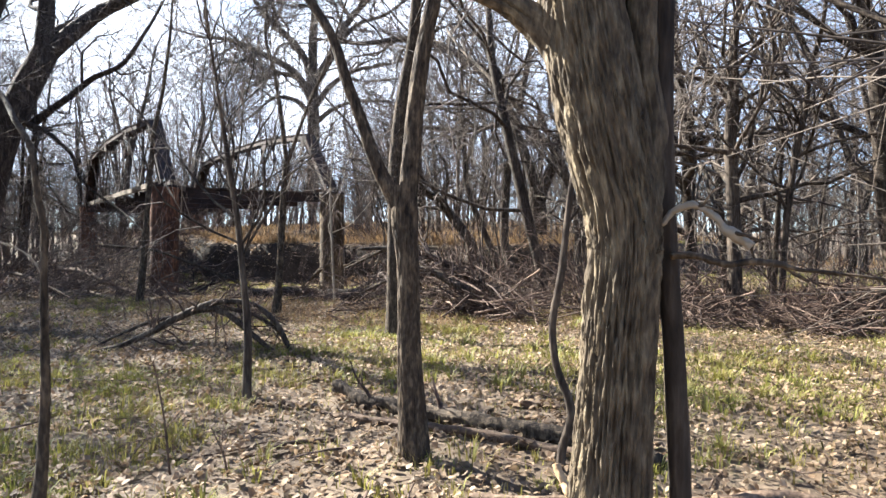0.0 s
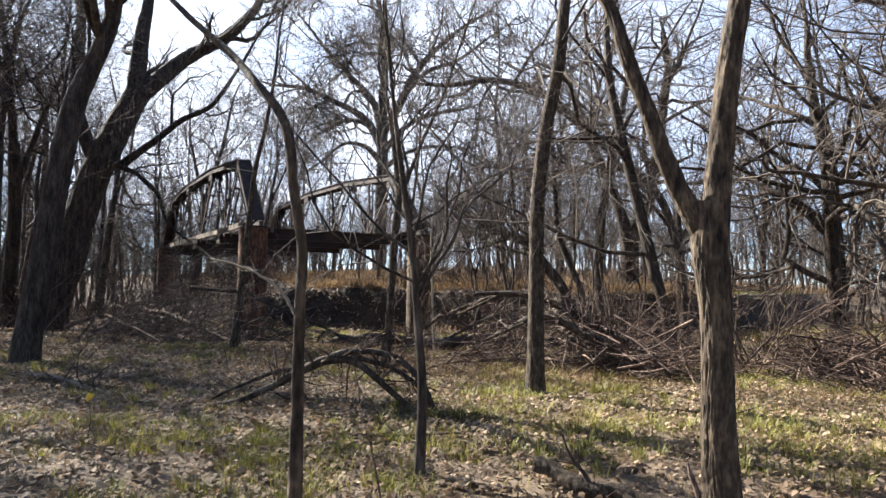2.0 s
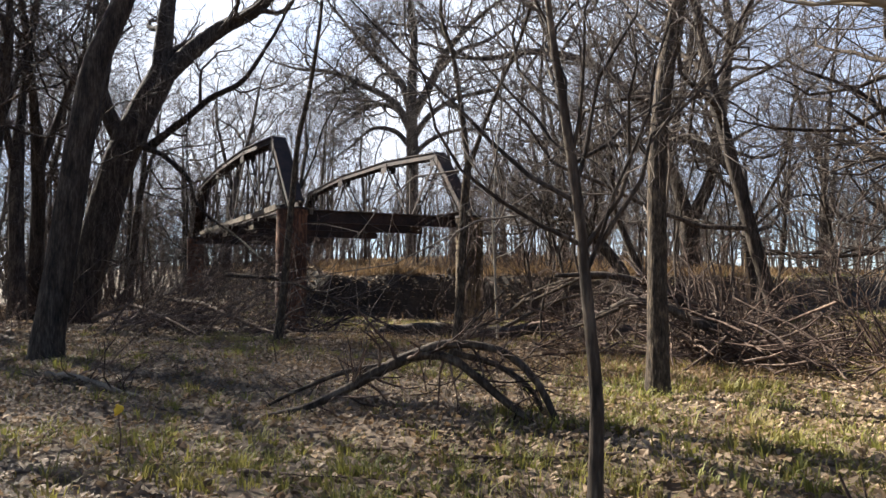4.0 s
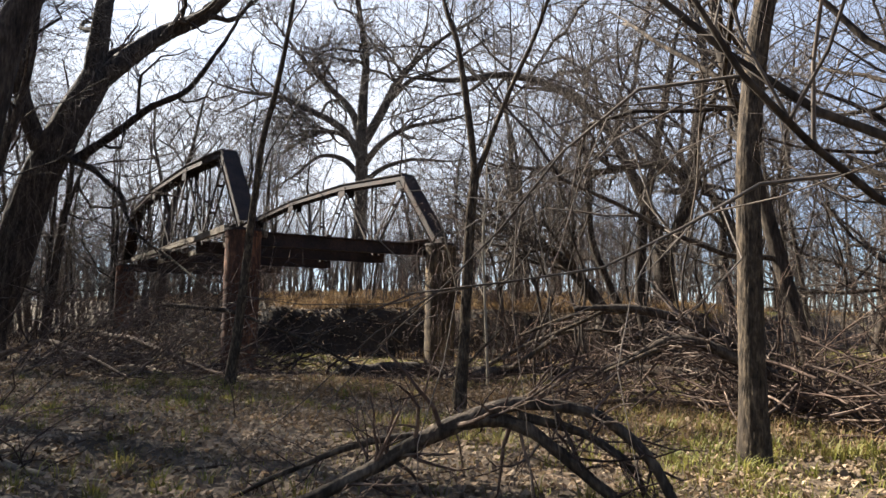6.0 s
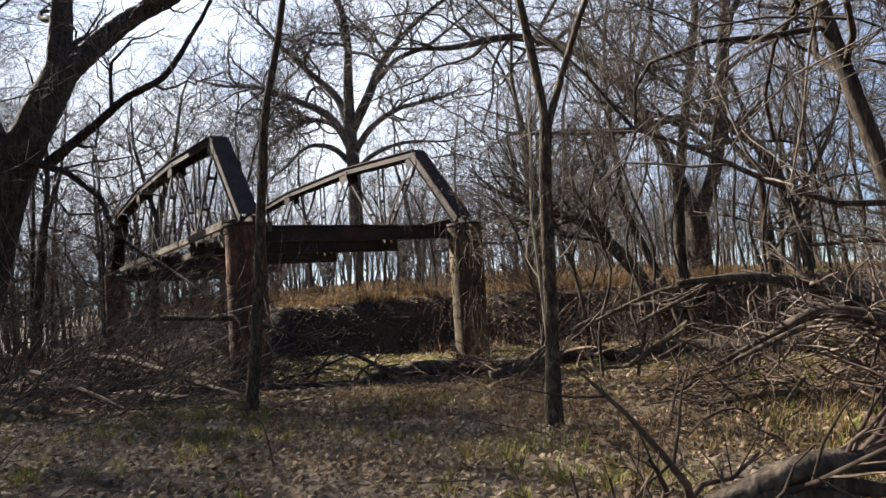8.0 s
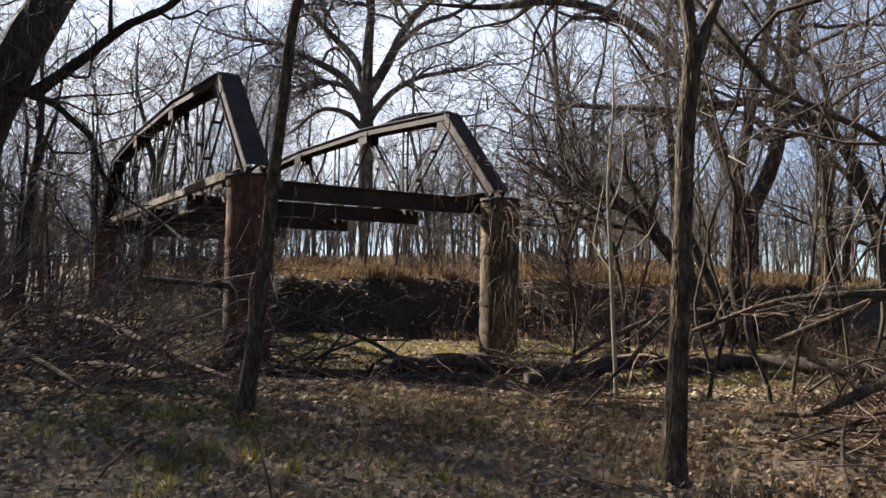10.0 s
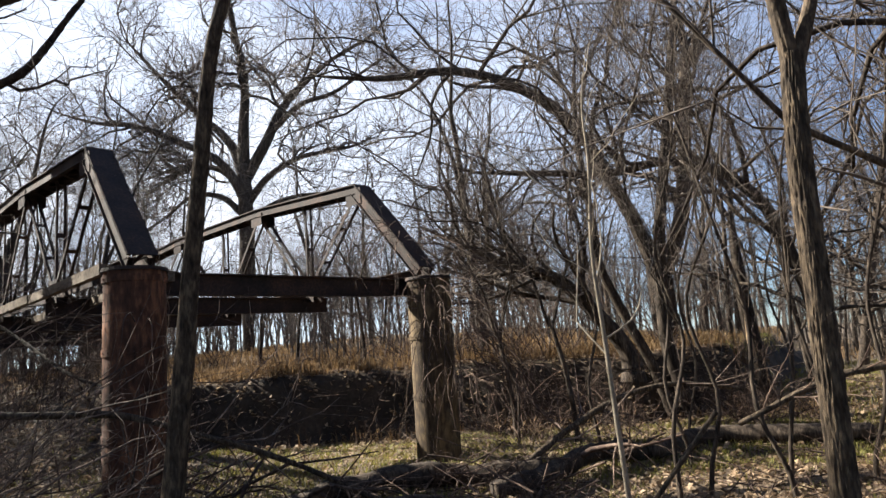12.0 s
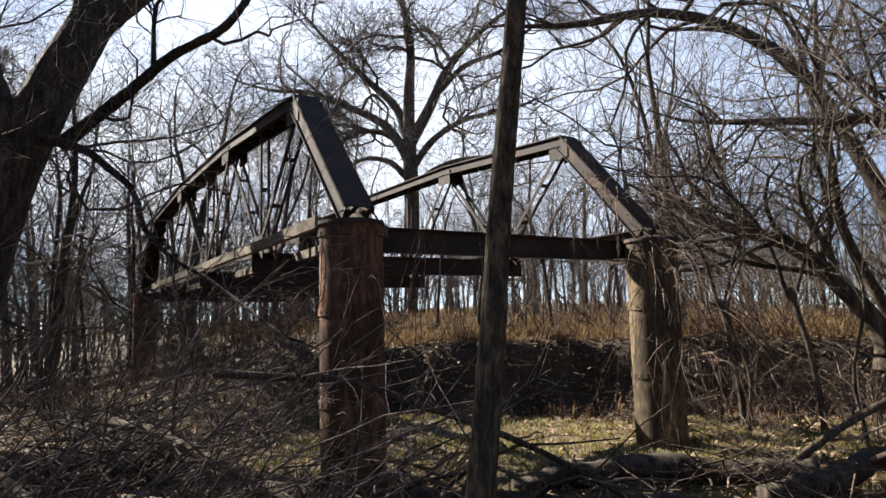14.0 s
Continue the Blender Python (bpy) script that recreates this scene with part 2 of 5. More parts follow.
def sprout(P, R, count, rng, lo, angle, ratio, k, up, wig, thin=0.62, least=0.003, tip=0.3, hi=1.0):
    """count branches off the paths P (N, k, 3) with radii R: new paths and radii."""
    N, kk, _ = P.shape
    length = np.linalg.norm(np.diff(P, axis=1), axis=2).sum(axis=1)
    who = rng.choice(N, count, p=length / length.sum())
    t = lo + (hi - lo) * rng.random(count)
    f = t * (kk - 1)
    i = np.minimum(f.astype(int), kk - 2)
    u = (f - i)[:, None]
    start = P[who, i] * (1 - u) + P[who, i + 1] * u
    tang = unit(P[who, i + 1] - P[who, i])
    r0 = (R[who, i] * (1 - u[:, 0]) + R[who, i + 1] * u[:, 0]) * thin * (0.7 + 0.4 * rng.random(count))
    r0 = np.maximum(r0, least)
    side = unit(np.cross(tang, rng.normal(size=(count, 3))))
    ang = np.radians(angle * (0.6 + 0.8 * rng.random(count)))[:, None]
    d = unit(tang * np.cos(ang) + side * np.sin(ang) + np.array([0, 0, up]) * 0.5)
    L = length[who] * ratio * (1.15 - 0.6 * t) * (0.6 + 0.8 * rng.random(count))
    out = np.empty((count, k, 3))
    out[:, 0] = start
    for j in range(1, k):
        d = unit(d + rng.normal(size=(count, 3)) * wig + np.array([0, 0, up * 0.25]))
        out[:, j] = out[:, j - 1] + d * (L / (k - 1))[:, None]
    rad = r0[:, None] * (1 - (1 - tip) * np.linspace(0, 1, k)[None, :])
    return out, rad


def lengthen(points, extra, rng, lean=0.0):
    """Carries a stem on past its last point, thinner and thinner."""
    p = np.array(points, float)
    d = unit((p[-1, :3] - p[-2, :3])[None])[0]
    steps = max(2, int(extra / 0.7))
    rows = [tuple(r) for r in p]
    pos, r = p[-1, :3].copy(), p[-1, 3]
    for i in range(steps):
        d = unit((d + rng.normal(size=3) * 0.12 + np.array([0, 0, 0.10]))[None])[0]
        pos = pos + d * extra / steps
        rows.append((*pos, r * (1 - 0.8 * (i + 1) / steps)))
    return rows


def tree(label, stems, seed, n1=14, n2=90, n3=600, extra=4.0, ratio=0.42, bark=None, depth=0.006, sides=20, lo=0.45, fine=True, name="tree", group="trees of the wood",
         up=0.35, wig=0.2, angle=55, grain=5.0, heavy=1.0):
    """A bare winter tree: trunk and forks along given stems, limbs, and a crown of twigs."""
    rng = np.random.default_rng(seed)
    bark = bark or M_BARK
    base = stems[0][0]
    root = thing(name, base[:3], label, "tree", group)
    back = np.array(base[:3])
    longs, first = [], None
    for i, s in enumerate(stems):
        goes_on = i > 0 or len(stems) == 1
        rows = lengthen(s, extra * (0.8 + 0.4 * rng.random()), rng) if goes_on and extra else list(s)
        local = [(x - back[0], y - back[1], z - back[2], r) for x, y, z, r in rows]
        if i == 0:
            x, y, z, r = local[0]
            local = [(x, y, z - 0.25, r * 1.35), (x, y, z + 0.12, r * 1.08)] + [p for p in local[1:]]
        around = sides if i == 0 else min(sides, 40)
        rings = max(10, int(len(local) * (8 if fine else 3) * max(1, min(3, around // 60))))
        me = raw_mesh("trunk", [furrowed(local, around, rings, depth, grain=grain, seed=seed)], bark)
        part_mesh("trunk" if i == 0 else "limb", me, root)
        longs.append(resample(local, 12))
    S = np.array(longs[1:] if len(longs) > 1 else longs)
    P, R = S[:, :, :3], np.maximum(S[:, :, 3], 0.004)
    a = sprout(P, R, n1, rng, lo, angle, ratio, 8 if fine else 6, up, wig, thin=0.5, least=0.008 * heavy)
    b = sprout(*a, n2, rng, 0.2, 48, 0.6, 6 if fine else 4, up * 0.6, wig, thin=0.55, least=0.004 * heavy)
    c = sprout(*b, n3, rng, 0.15, 45, 0.65, 4 if fine else 2, up * 0.5, wig, thin=0.6, least=0.0026 * heavy)
    for j in range(0, n1):
        me = raw_mesh("limb", [tube_arrays(a[0][j:j + 1], a[1][j:j + 1], 8 if fine else 5)], bark)
        part_mesh("limb", me, root)
    me = raw_mesh("crown", [tube_arrays(*b, 4 if fine else 3), tube_arrays(*c, 3)], M_TWIG)
    part_mesh("crown", me, root, "bare grey-brown twigs")
    return root


# ---------------------------------------------------------------- ground


def smooth(a, b, v):
    t = np.clip((v - a) / (b - a), 0, 1)  # works for a > b too
    return t * t * (3 - 2 * t)


def bank_y(x):
    """The foot of the creek bank; it turns away to the field where the wood floor runs on level."""
    away = 2.1 * np.where(x > 1.2, x - 0.8, 0.31 * np.clip(x + 0.1, 0, 1.3) ** 2 / 1.3)
    return 26.1 + np.where(x > -14, 0.05, -0.90) * (x + 14) + away + 0.25 * np.sin(x * 0.55) + 0.1 * np.sin(x * 1.4 + 1)


def ground_z(x, y):
    """Flat wood floor, a shallow dry creek bed, a steep bank with a slope at its end, and a field that rises to the far trees."""
    x, y = np.asarray(x, float), np.asarray(y, float)
    s = (y - bank_y(x)) * np.where(x > 0.6, 0.5, 1.0)
    z = -0.38 * smooth(15.0, 19.0, y)
    side = smooth(-13.0, -16.0, x)  # the bank eases into a leafy slope
    z = z + (1 - side) * 1.62 * smooth(-0.2, 0.9, s) + side * 1.9 * smooth(-6.0, 1.0, s) + 0.036 * np.clip(s - 1.0, 0, 75)
    z = z + 0.05 * np.sin(x * 0.9 + 0.5 * y) * np.sin(y * 0.7 - 0.3 * x) + 0.025 * np.sin(2.3 * x + 1) * np.sin(2.9 * y)
    return z


def axis(lo, hi, step, far, growth):
    mid = list(np.arange(lo, hi + step / 2, step))
    up, v, s = [], hi, step
    while v < far:
        s *= growth
        v += s
        up.append(v)
    down, v, s = [], lo, step
    while v > -far:
        s *= growth
        v -= s
        down.append(v)
    return np.array(down[::-1] + mid + up)


gx, gy = axis(-26, 13, 0.21, 900, 1.22), axis(1, 35, 0.21, 900, 1.22)
GX, GY = np.meshgrid(gx, gy)
GZ = ground_z(GX, GY)
near = (np.abs(GX + 5) < 19) & (GY > 0) & (GY < 31)
bumpy = np.array([noise.noise(Vector((a * 2.1, b * 2.1, 0))) * 0.045 + noise.noise(Vector((a * 6, b * 6, 4))) * 0.02 + 0.22 * noise.noise(Vector((a * 1.4, b * 1.4, 9))) * math.exp(-2 * (b - c - 0.4) ** 2) if f else 0.0
                  for a, b, c, f in zip(GX.ravel(), GY.ravel(), bank_y(GX).ravel(), near.ravel())])
gv = np.stack([GX.ravel(), GY.ravel(), GZ.ravel() + bumpy], axis=1)
nx = len(gx)
gi = (np.arange(len(gy) - 1)[:, None] * nx + np.arange(nx - 1)[None, :]).ravel()
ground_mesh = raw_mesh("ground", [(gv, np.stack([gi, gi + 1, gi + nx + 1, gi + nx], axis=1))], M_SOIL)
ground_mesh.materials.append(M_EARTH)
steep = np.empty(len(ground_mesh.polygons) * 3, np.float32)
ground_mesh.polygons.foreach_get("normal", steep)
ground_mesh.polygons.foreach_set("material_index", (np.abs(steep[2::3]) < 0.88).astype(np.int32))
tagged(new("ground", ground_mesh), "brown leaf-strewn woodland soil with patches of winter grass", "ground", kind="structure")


def scatter(rng, count, x0, x1, y0, y1):
    x, y = rng.uniform(x0, x1, count), rng.uniform(y0, y1, count)
    return x, y, ground_z(x, y)


def patch(x, y, scale, seed):
    """0 to 1: where grass grows between the leaves."""
    return np.array([0.5 + 0.9 * noise.noise(Vector((a * scale, b * scale, seed))) + 0.35 * noise.noise(Vector((a * scale * 3, b * scale * 3, seed))) for a, b in zip(x, y)])


def leaves(count, x0, x1, y0, y1, size, seed):
    rng = np.random.default_rng(seed)
    x, y, z = scatter(rng, count, x0, x1, y0, y1)
    yaw, tilt, roll = rng.uniform(0, 6.28, count), rng.normal(0, 0.45, count), rng.normal(0, 0.45, count)
    L = size * rng.uniform(0.5, 1.3, count)
    d = np.stack([np.cos(yaw) * np.cos(tilt), np.sin(yaw) * np.cos(tilt), np.sin(tilt)], 1)
    s = np.stack([-np.sin(yaw) * np.cos(roll), np.cos(yaw) * np.cos(roll), np.sin(roll)], 1)
    n = np.cross(d, s)
    c = np.stack([x, y, z + 0.02 + rng.uniform(0, 0.035, count)], 1)
    l, w = L[:, None], (L * 0.36)[:, None]
    cup = (L * rng.uniform(0.05, 0.3, count))[:, None] * n
    v = np.stack([c - d * l * 0.55, c - d * l * 0.22 + s * w + cup, c + d * l * 0.2 + s * w * 0.8 + cup * 0.8, c + d * l * 0.55, c + d * l * 0.2 - s * w * 0.8 + cup * 0.8, c - d * l * 0.22 - s * w + cup], 1).reshape(-1, 3)
    return v, np.arange(count * 6).reshape(-1, 6)


tagged(new("fallen_leaves", raw_mesh("fallen_leaves", [leaves(84000, -13, 7, 3, 18, 0.062, 1), leaves(15000, -28, -13, 2, 18, 0.12, 3), leaves(15000, -18, 10, 14, 20, 0.11, 2), leaves(6000, -18, 10, 20, 26, 0.11, 4), leaves(15000, -13, 9, -4, 3, 0.09, 9), leaves(4000, 7, 14, 3, 14, 0.09, 10), leaves(2200, -13, 1, 25.7, 28, 0.12, 8), leaves(15000, -32, -13, 18, 36, 0.15, 6), leaves(7000, 0, 16, 20, 36, 0.14, 7)], M_LEAF, False)),
       "dry curled brown and tan leaves covering the ground", "leaves", kind="stuff")


def blades(count, x0, x1, y0, y1, high, seed, keep, wide=0.004, lean=0.5, flatten=1.0):
    rng = np.random.default_rng(seed)
    x, y, z = scatter(rng, count, x0, x1, y0, y1)
    s = y - bank_y(x)
    ok = (patch(x, y, keep[0], seed) > keep[1] + 0.15 * rng.normal(size=count)) & ((s < -0.2) | (s > 0.85))
    ok &= ~((x < -14) & (y > 21) & (s < 1.0))
    x, y, z = x[ok], y[ok], z[ok]
    n = len(x)
    yaw = rng.uniform(0, 6.28, n)
    h = high * rng.uniform(0.4, 1.2, n)
    d = np.stack([np.cos(yaw), np.sin(yaw), np.zeros(n)], 1)
    s = np.stack([-np.sin(yaw), np.cos(yaw), np.zeros(n)], 1) * wide * rng.uniform(0.7, 1.5, n)[:, None]
    b = np.stack([x, y, z - 0.01], 1)
    bend = (h * lean * rng.uniform(0.2, 1.4, n))[:, None] * d
    upv = np.array([0, 0, 1.0])
    mid, tip = b + bend * 0.35 + upv * (h * 0.6)[:, None], b + bend + upv * (h * flatten)[:, None] * 0.9
    v = np.stack([b - s, b + s, mid + s * 0.7, mid - s * 0.7, tip], 1).reshape(-1, 3)
    i = np.arange(n)[:, None] * 5
    quads = i + np.array([[0, 1, 2, 3]])
    tris = i + np.array([[3, 2, 4]])
    return [(v, quads), (np.zeros((0, 3)), tris - len(v))] if n else []


def tufts(count, x0, x1, y0, y1, high, seed, keep, each=22, wide=0.004):
    """Clumps of blades that lean outwards."""
    rng = np.random.default_rng(seed)
    cx, cy = rng.uniform(x0, x1, count), rng.uniform(y0, y1, count)
    ok = patch(cx, cy, keep[0], seed) > keep[1]
    cx, cy = cx[ok], cy[ok]
    n = len(cx) * each
    size = np.repeat(rng.uniform(0.5, 1.5, len(cx)), each)
    yaw, far = rng.uniform(0, 6.28, n), np.abs(rng.normal(0, 0.07, n)) * size
    x, y = np.repeat(cx, each) + np.cos(yaw) * far, np.repeat(cy, each) + np.sin(yaw) * far
    z = ground_z(x, y)
    h = high * size * rng.uniform(0.5, 1.2, n)
    d = np.stack([np.cos(yaw), np.sin(yaw), np.zeros(n)], 1)
    s = np.stack([-np.sin(yaw), np.cos(yaw), np.zeros(n)], 1) * wide * rng.uniform(0.7, 1.5, n)[:, None]
    b = np.stack([x, y, z - 0.01], 1)
    bend = (h * rng.uniform(0.2, 1.1, n))[:, None] * d
    upv = np.array([0, 0, 1.0])
    mid, tip = b + bend * 0.3 + upv * (h * 0.6)[:, None], b + bend + upv * (h * 0.85)[:, None]
    v = np.stack([b - s, b + s, mid + s * 0.7, mid - s * 0.7, tip], 1).reshape(-1, 3)
    i = np.arange(n)[:, None] * 5
    return [(v, i + np.array([[0, 1, 2, 3]])), (np.zeros((0, 3)), i + np.array([[3, 2, 4]]) - len(v))]


def blade_mesh(name, sets, mat):
    blocks = []
    for s in sets:
        for v, f in s:
            blocks.append((v, f))
    return raw_mesh(name, blocks, mat, True)


tagged(new("grass", blade_mesh("grass", [
    blades(26000, -13, 7, 3, 16, 0.11, 5, (0.6, 0.56), 0.0045),
    blades(9000, -12, 9, -4, 3, 0.11, 12, (0.6, 0.56), 0.006),
    blades(30000, -2.5, 12, 7.5, 17, 0.10, 6, (0.3, 0.36), 0.006),
    blades(40000, -16, 8, 18.0, 25.8, 0.13, 7, (0.4, 0.26), 0.008),
    blades(26000, 0, 24, 20, 46, 0.16, 11, (0.3, 0.24), 0.014)], M_GRASS)),
    "short yellow-green winter grass in tufts between leaves", "grass", kind="stuff")
tagged(new("grass_tufts", blade_mesh("grass_tufts", [
    tufts(2600, -13, 7, 3.2, 16, 0.14, 15, (0.5, 0.56), 24, 0.005),
    tufts(1000, -7.5, -1.2, 3.2, 7.6, 0.11, 18, (0.6, 0.44), 24, 0.004),
    tufts(1500, -15, 9, 18.8, 25.6, 0.12, 17, (0.35, 0.42), 20, 0.007),
    tufts(1100, 0, 22, 21, 42, 0.16, 19, (0.3, 0.40), 14, 0.012),
    tufts(2300, -2.5, 12, 7.0, 17, 0.13, 16, (0.3, 0.40), 20, 0.006)], M_TUFT)), "bright yellow-green tufts of grass among the leaves", "grass", kind="stuff")
tagged(new("field_grass", blade_mesh("field_grass", [
    blades(40000, -40, 4, 26, 46, 0.42, 8, (0.2, 0.22), 0.012, 0.6),
    blades(18000, -60, 50, 46, 80, 0.5, 9, (0.2, 0.2), 0.025, 0.6),
    blades(9000, -16, 2, 26.2, 29.5, 0.4, 28, (0.4, 0.1), 0.010, 0.8),
    blades(16000, -7.5, 3, 11.5, 16.5, 0.2, 10, (0.5, 0.50), 0.004, 0.8)], M_STRAW)),
    "tall dry straw-coloured grass on the field and creek edge", "grass", kind="stuff")

# ---------------------------------------------------------------- bridge
B0 = Vector((-10.69, 18.64, 0))
BA = Vector((-0.720, 0.694, 0)).normalized()
BW = Vector((0.694, 0.720, 0)).normalized()
SPAN, ROAD, TOP = 18.0, 5.40, 3.05


def at(along, across, z):
    return B0 + BA * along + BW * across + Vector((0, 0, z))


def add_box(bm, p0, p1, wide, high, side=None):
    """A straight bar from p0 to p1: wide along side, high across both."""
    d = (p1 - p0).normalized()
    s = (side or BW).normalized()
    s = (s - d * s.dot(d)).normalized()
    u = s.cross(d)
    vs = [bm.verts.new(p + s * a * wide / 2 + u * b * high / 2) for p in (p0, p1) for a, b in ((-1, -1), (1, -1), (1, 1), (-1, 1))]
    for f in ((0, 1, 2, 3), (7, 6, 5, 4), (0, 4, 5, 1), (1, 5, 6, 2), (2, 6, 7, 3), (3, 7, 4, 0)):
        bm.faces.new([vs[i] for i in f])
    bm.normal_update()


def rivets(bm, p0, p1, every, normal, size=0.016):
    n = max(2, int((p1 - p0).length / every))
    q = Vector(normal).to_track_quat("Z", "Y").to_matrix().to_4x4()
    for i in range(n):
        m = Matrix.Translation(p0.lerp(p1, (i + 0.5) / n)) @ q
        bmesh.ops.create_cone(bm, cap_ends=True, segments=6, radius1=size, radius2=size * 0.5, depth=size * 0.9, matrix=m)


def box_member(bm, p0, p1, wide, deep):
    """A riveted box of a cover plate and two channels; gives the lacing bars below as pairs of ends."""
    bars = []
    d = (p1 - p0).normalized()
    u = BW.cross(d)
    if u.z < 0:
        u = -u
    add_box(bm, p0 + u * deep / 2, p1 + u * deep / 2, wide, 0.014)
    for s in (-1, 1):
        o = BW * s * (wide / 2 - 0.035)
        add_box(bm, p0 + o, p1 + o, 0.012, deep)
        for e in (-1, 1):
            o2 = o + BW * s * 0.02 + u * e * (deep / 2 - 0.012)
            add_box(bm, p0 + o2, p1 + o2, 0.05, 0.012)
        rivets(bm, p0 + BW * s * (wide / 2 - 0.03) + u * (deep / 2 + 0.007), p1 + BW * s * (wide / 2 - 0.03) + u * (deep / 2 + 0.007), 0.16, u)
    n = max(2, int((p1 - p0).length / 0.34))
    for i in range(n):
        a, b = p0.lerp(p1, i / n), p0.lerp(p1, (i + 1) / n)
        s = 1 if i % 2 else -1
        bars.append((a - u * deep / 2 + BW * s * (wide / 2 - 0.05), b - u * deep / 2 - BW * s * (wide / 2 - 0.05), 0.05, 0.009))
    return bars


def twin_bars(bm, p0, p1, gap, wide, thick):
    d = (p1 - p0).normalized()
    side = BW
    bars = []
    for s in (-1, 1):
        o = side * s * gap / 2
        add_box(bm, p0 + o, p1 + o, thick, wide)
        o2 = o - side * s * 0.018
        add_box(bm, p0 + o2, p1 + o2, 0.036, thick)
    n = max(2, int((p1 - p0).length / 0.9))
    for i in range(1, n):
        c = p0.lerp(p1, i / n)
        bars.append((c - d * 0.04, c + d * 0.04, gap, 0.01))
    return bars


bridge = thing("truss_bridge", B0 + Vector((0, 0, TOP)), "derelict rusted steel pony truss bridge without a deck on tubular piers", "bridge")
bridge_at = bridge.location.copy()


def bridge_part(name, bm, mat=None, label=""):
    bmesh.ops.translate(bm, vec=-bridge_at, verts=bm.verts)
    return part(name, bm, mat or M_RUST, bridge, label)


def bars_under(name, bars, member):
    for p0, p1, wide, high in bars:
        bm = bmesh.new()
        add_box(bm, p0, p1, wide, high)
        bmesh.ops.translate(bm, vec=-bridge_at, verts=bm.verts)
        part(name, bm, M_RUST, member)


NODES_L = [0.0, 4.0, 8.3, 13.8, 18.0]
NODES_U = [(1.92, 5.16), (6.15, 5.46), (11.2, 5.52), (16.0, 5.3)]
for across in (0.08, ROAD - 0.06):
    low = [at(a, across, TOP + 0.1) for a in NODES_L]
    top = [at(a, across, z) for a, z in NODES_U]
    for p0, p1 in ((low[0], top[0]), (low[-1], top[-1])):
        bm = bmesh.new()
        bars = box_member(bm, p0, p1, 0.42, 0.24)
        bars_under("lacing_bar", bars, bridge_part("end_post", bm))
    for p0, p1 in zip(top, top[1:]):
        bm = bmesh.new()
        d = (p1 - p0).normalized() * 0.06
        bars = box_member(bm, p0 - d, p1 + d, 0.40, 0.22)
        bars_under("lacing_bar", bars, bridge_part("top_chord", bm))
    for i, p in enumerate(low[1:-1]):
        bm = bmesh.new()
        h = top[i].lerp(top[i + 1], 0.5)
        bars = twin_bars(bm, p, Vector((p.x, p.y, h.z - 0.08)), 0.16, 0.05, 0.012)
        bars_under("batten_plate", bars, bridge_part("vertical", bm))
        for q in (top[i], top[i + 1]):
            bm = bmesh.new()
            bars = twin_bars(bm, p, q - Vector((0, 0, 0.08)), 0.2, 0.075, 0.013)
            bars_under("batten_plate", bars, bridge_part("diagonal", bm))
        bm = bmesh.new()
        for s in (-0.12, 0.12):
            add_box(bm, p + BA * -0.28 + BW * s, p + BA * 0.28 + BW * s, 0.012, 0.42)
            rivets(bm, p + BA * -0.25 + BW * (s * 1.06), p + BA * 0.25 + BW * (s * 1.06), 0.1, BW * s)
        bridge_part("gusset", bm)
    for q in top:
        bm = bmesh.new()
        for s in (-0.19, 0.19):
            add_box(bm, q + BA * -0.26 + BW * s - Vector((0, 0, 0.17)), q + BA * 0.26 + BW * s - Vector((0, 0, 0.17)), 0.012, 0.34)
        bridge_part("gusset", bm)
    for p0, p1 in zip(low, low[1:]):
        bm = bmesh.new()
        for s in (-0.1, 0.1):
            add_box(bm, p0 + BW * s, p1 + BW * s, 0.014, 0.12)
            add_box(bm, p0 + BW * (s * 1.5) + Vector((0, 0, 0.05)), p1 + BW * (s * 1.5) + Vector((0, 0, 0.05)), 0.08, 0.012)
        bridge_part("bottom_chord", bm)
for a in (0.42, 4.0, 8.3, 13.8, 17.6):
    bm = bmesh.new()
    p0, p1 = at(a, -0.15, TOP - 0.16), at(a, ROAD + 0.35, TOP - 0.16)
    section = ((-0.085, -0.17), (0.085, -0.17), (0.085, -0.152), (0.008, -0.145), (0.008, 0.145), (0.085, 0.152), (0.085, 0.17), (-0.085, 0.17), (-0.085, 0.152), (-0.008, 0.145), (-0.008, -0.145), (-0.085, -0.152))
    ends = [[bm.verts.new(p + BA * u + Vector((0, 0, v))) for u, v in section] for p in (p0, p1)]
    for n in range(12):
        bm.faces.new((ends[0][n], ends[0][(n + 1) % 12], ends[1][(n + 1) % 12], ends[1][n]))
    bm.faces.new(ends[0][::-1])
    bm.faces.new(ends[1])
    bmesh.ops.recalc_face_normals(bm, faces=bm.faces)
    bridge_part("floor_beam", bm, label="rusted steel I-beam across the roadway")
for a0, a1 in zip(NODES_L[:3], NODES_L[1:4]):
    for across, z in ((-0.32, TOP + 0.02), (0.62, TOP - 0.05)):
        bm = bmesh.new()
        add_box(bm, at(a0 + 0.3, across, z), at(a1 + 0.25, across, z - 0.02), 0.1, 0.15)
        bridge_part("edge_timber", bm, M_PLANK, "weathered grey edge timber left along the truss")


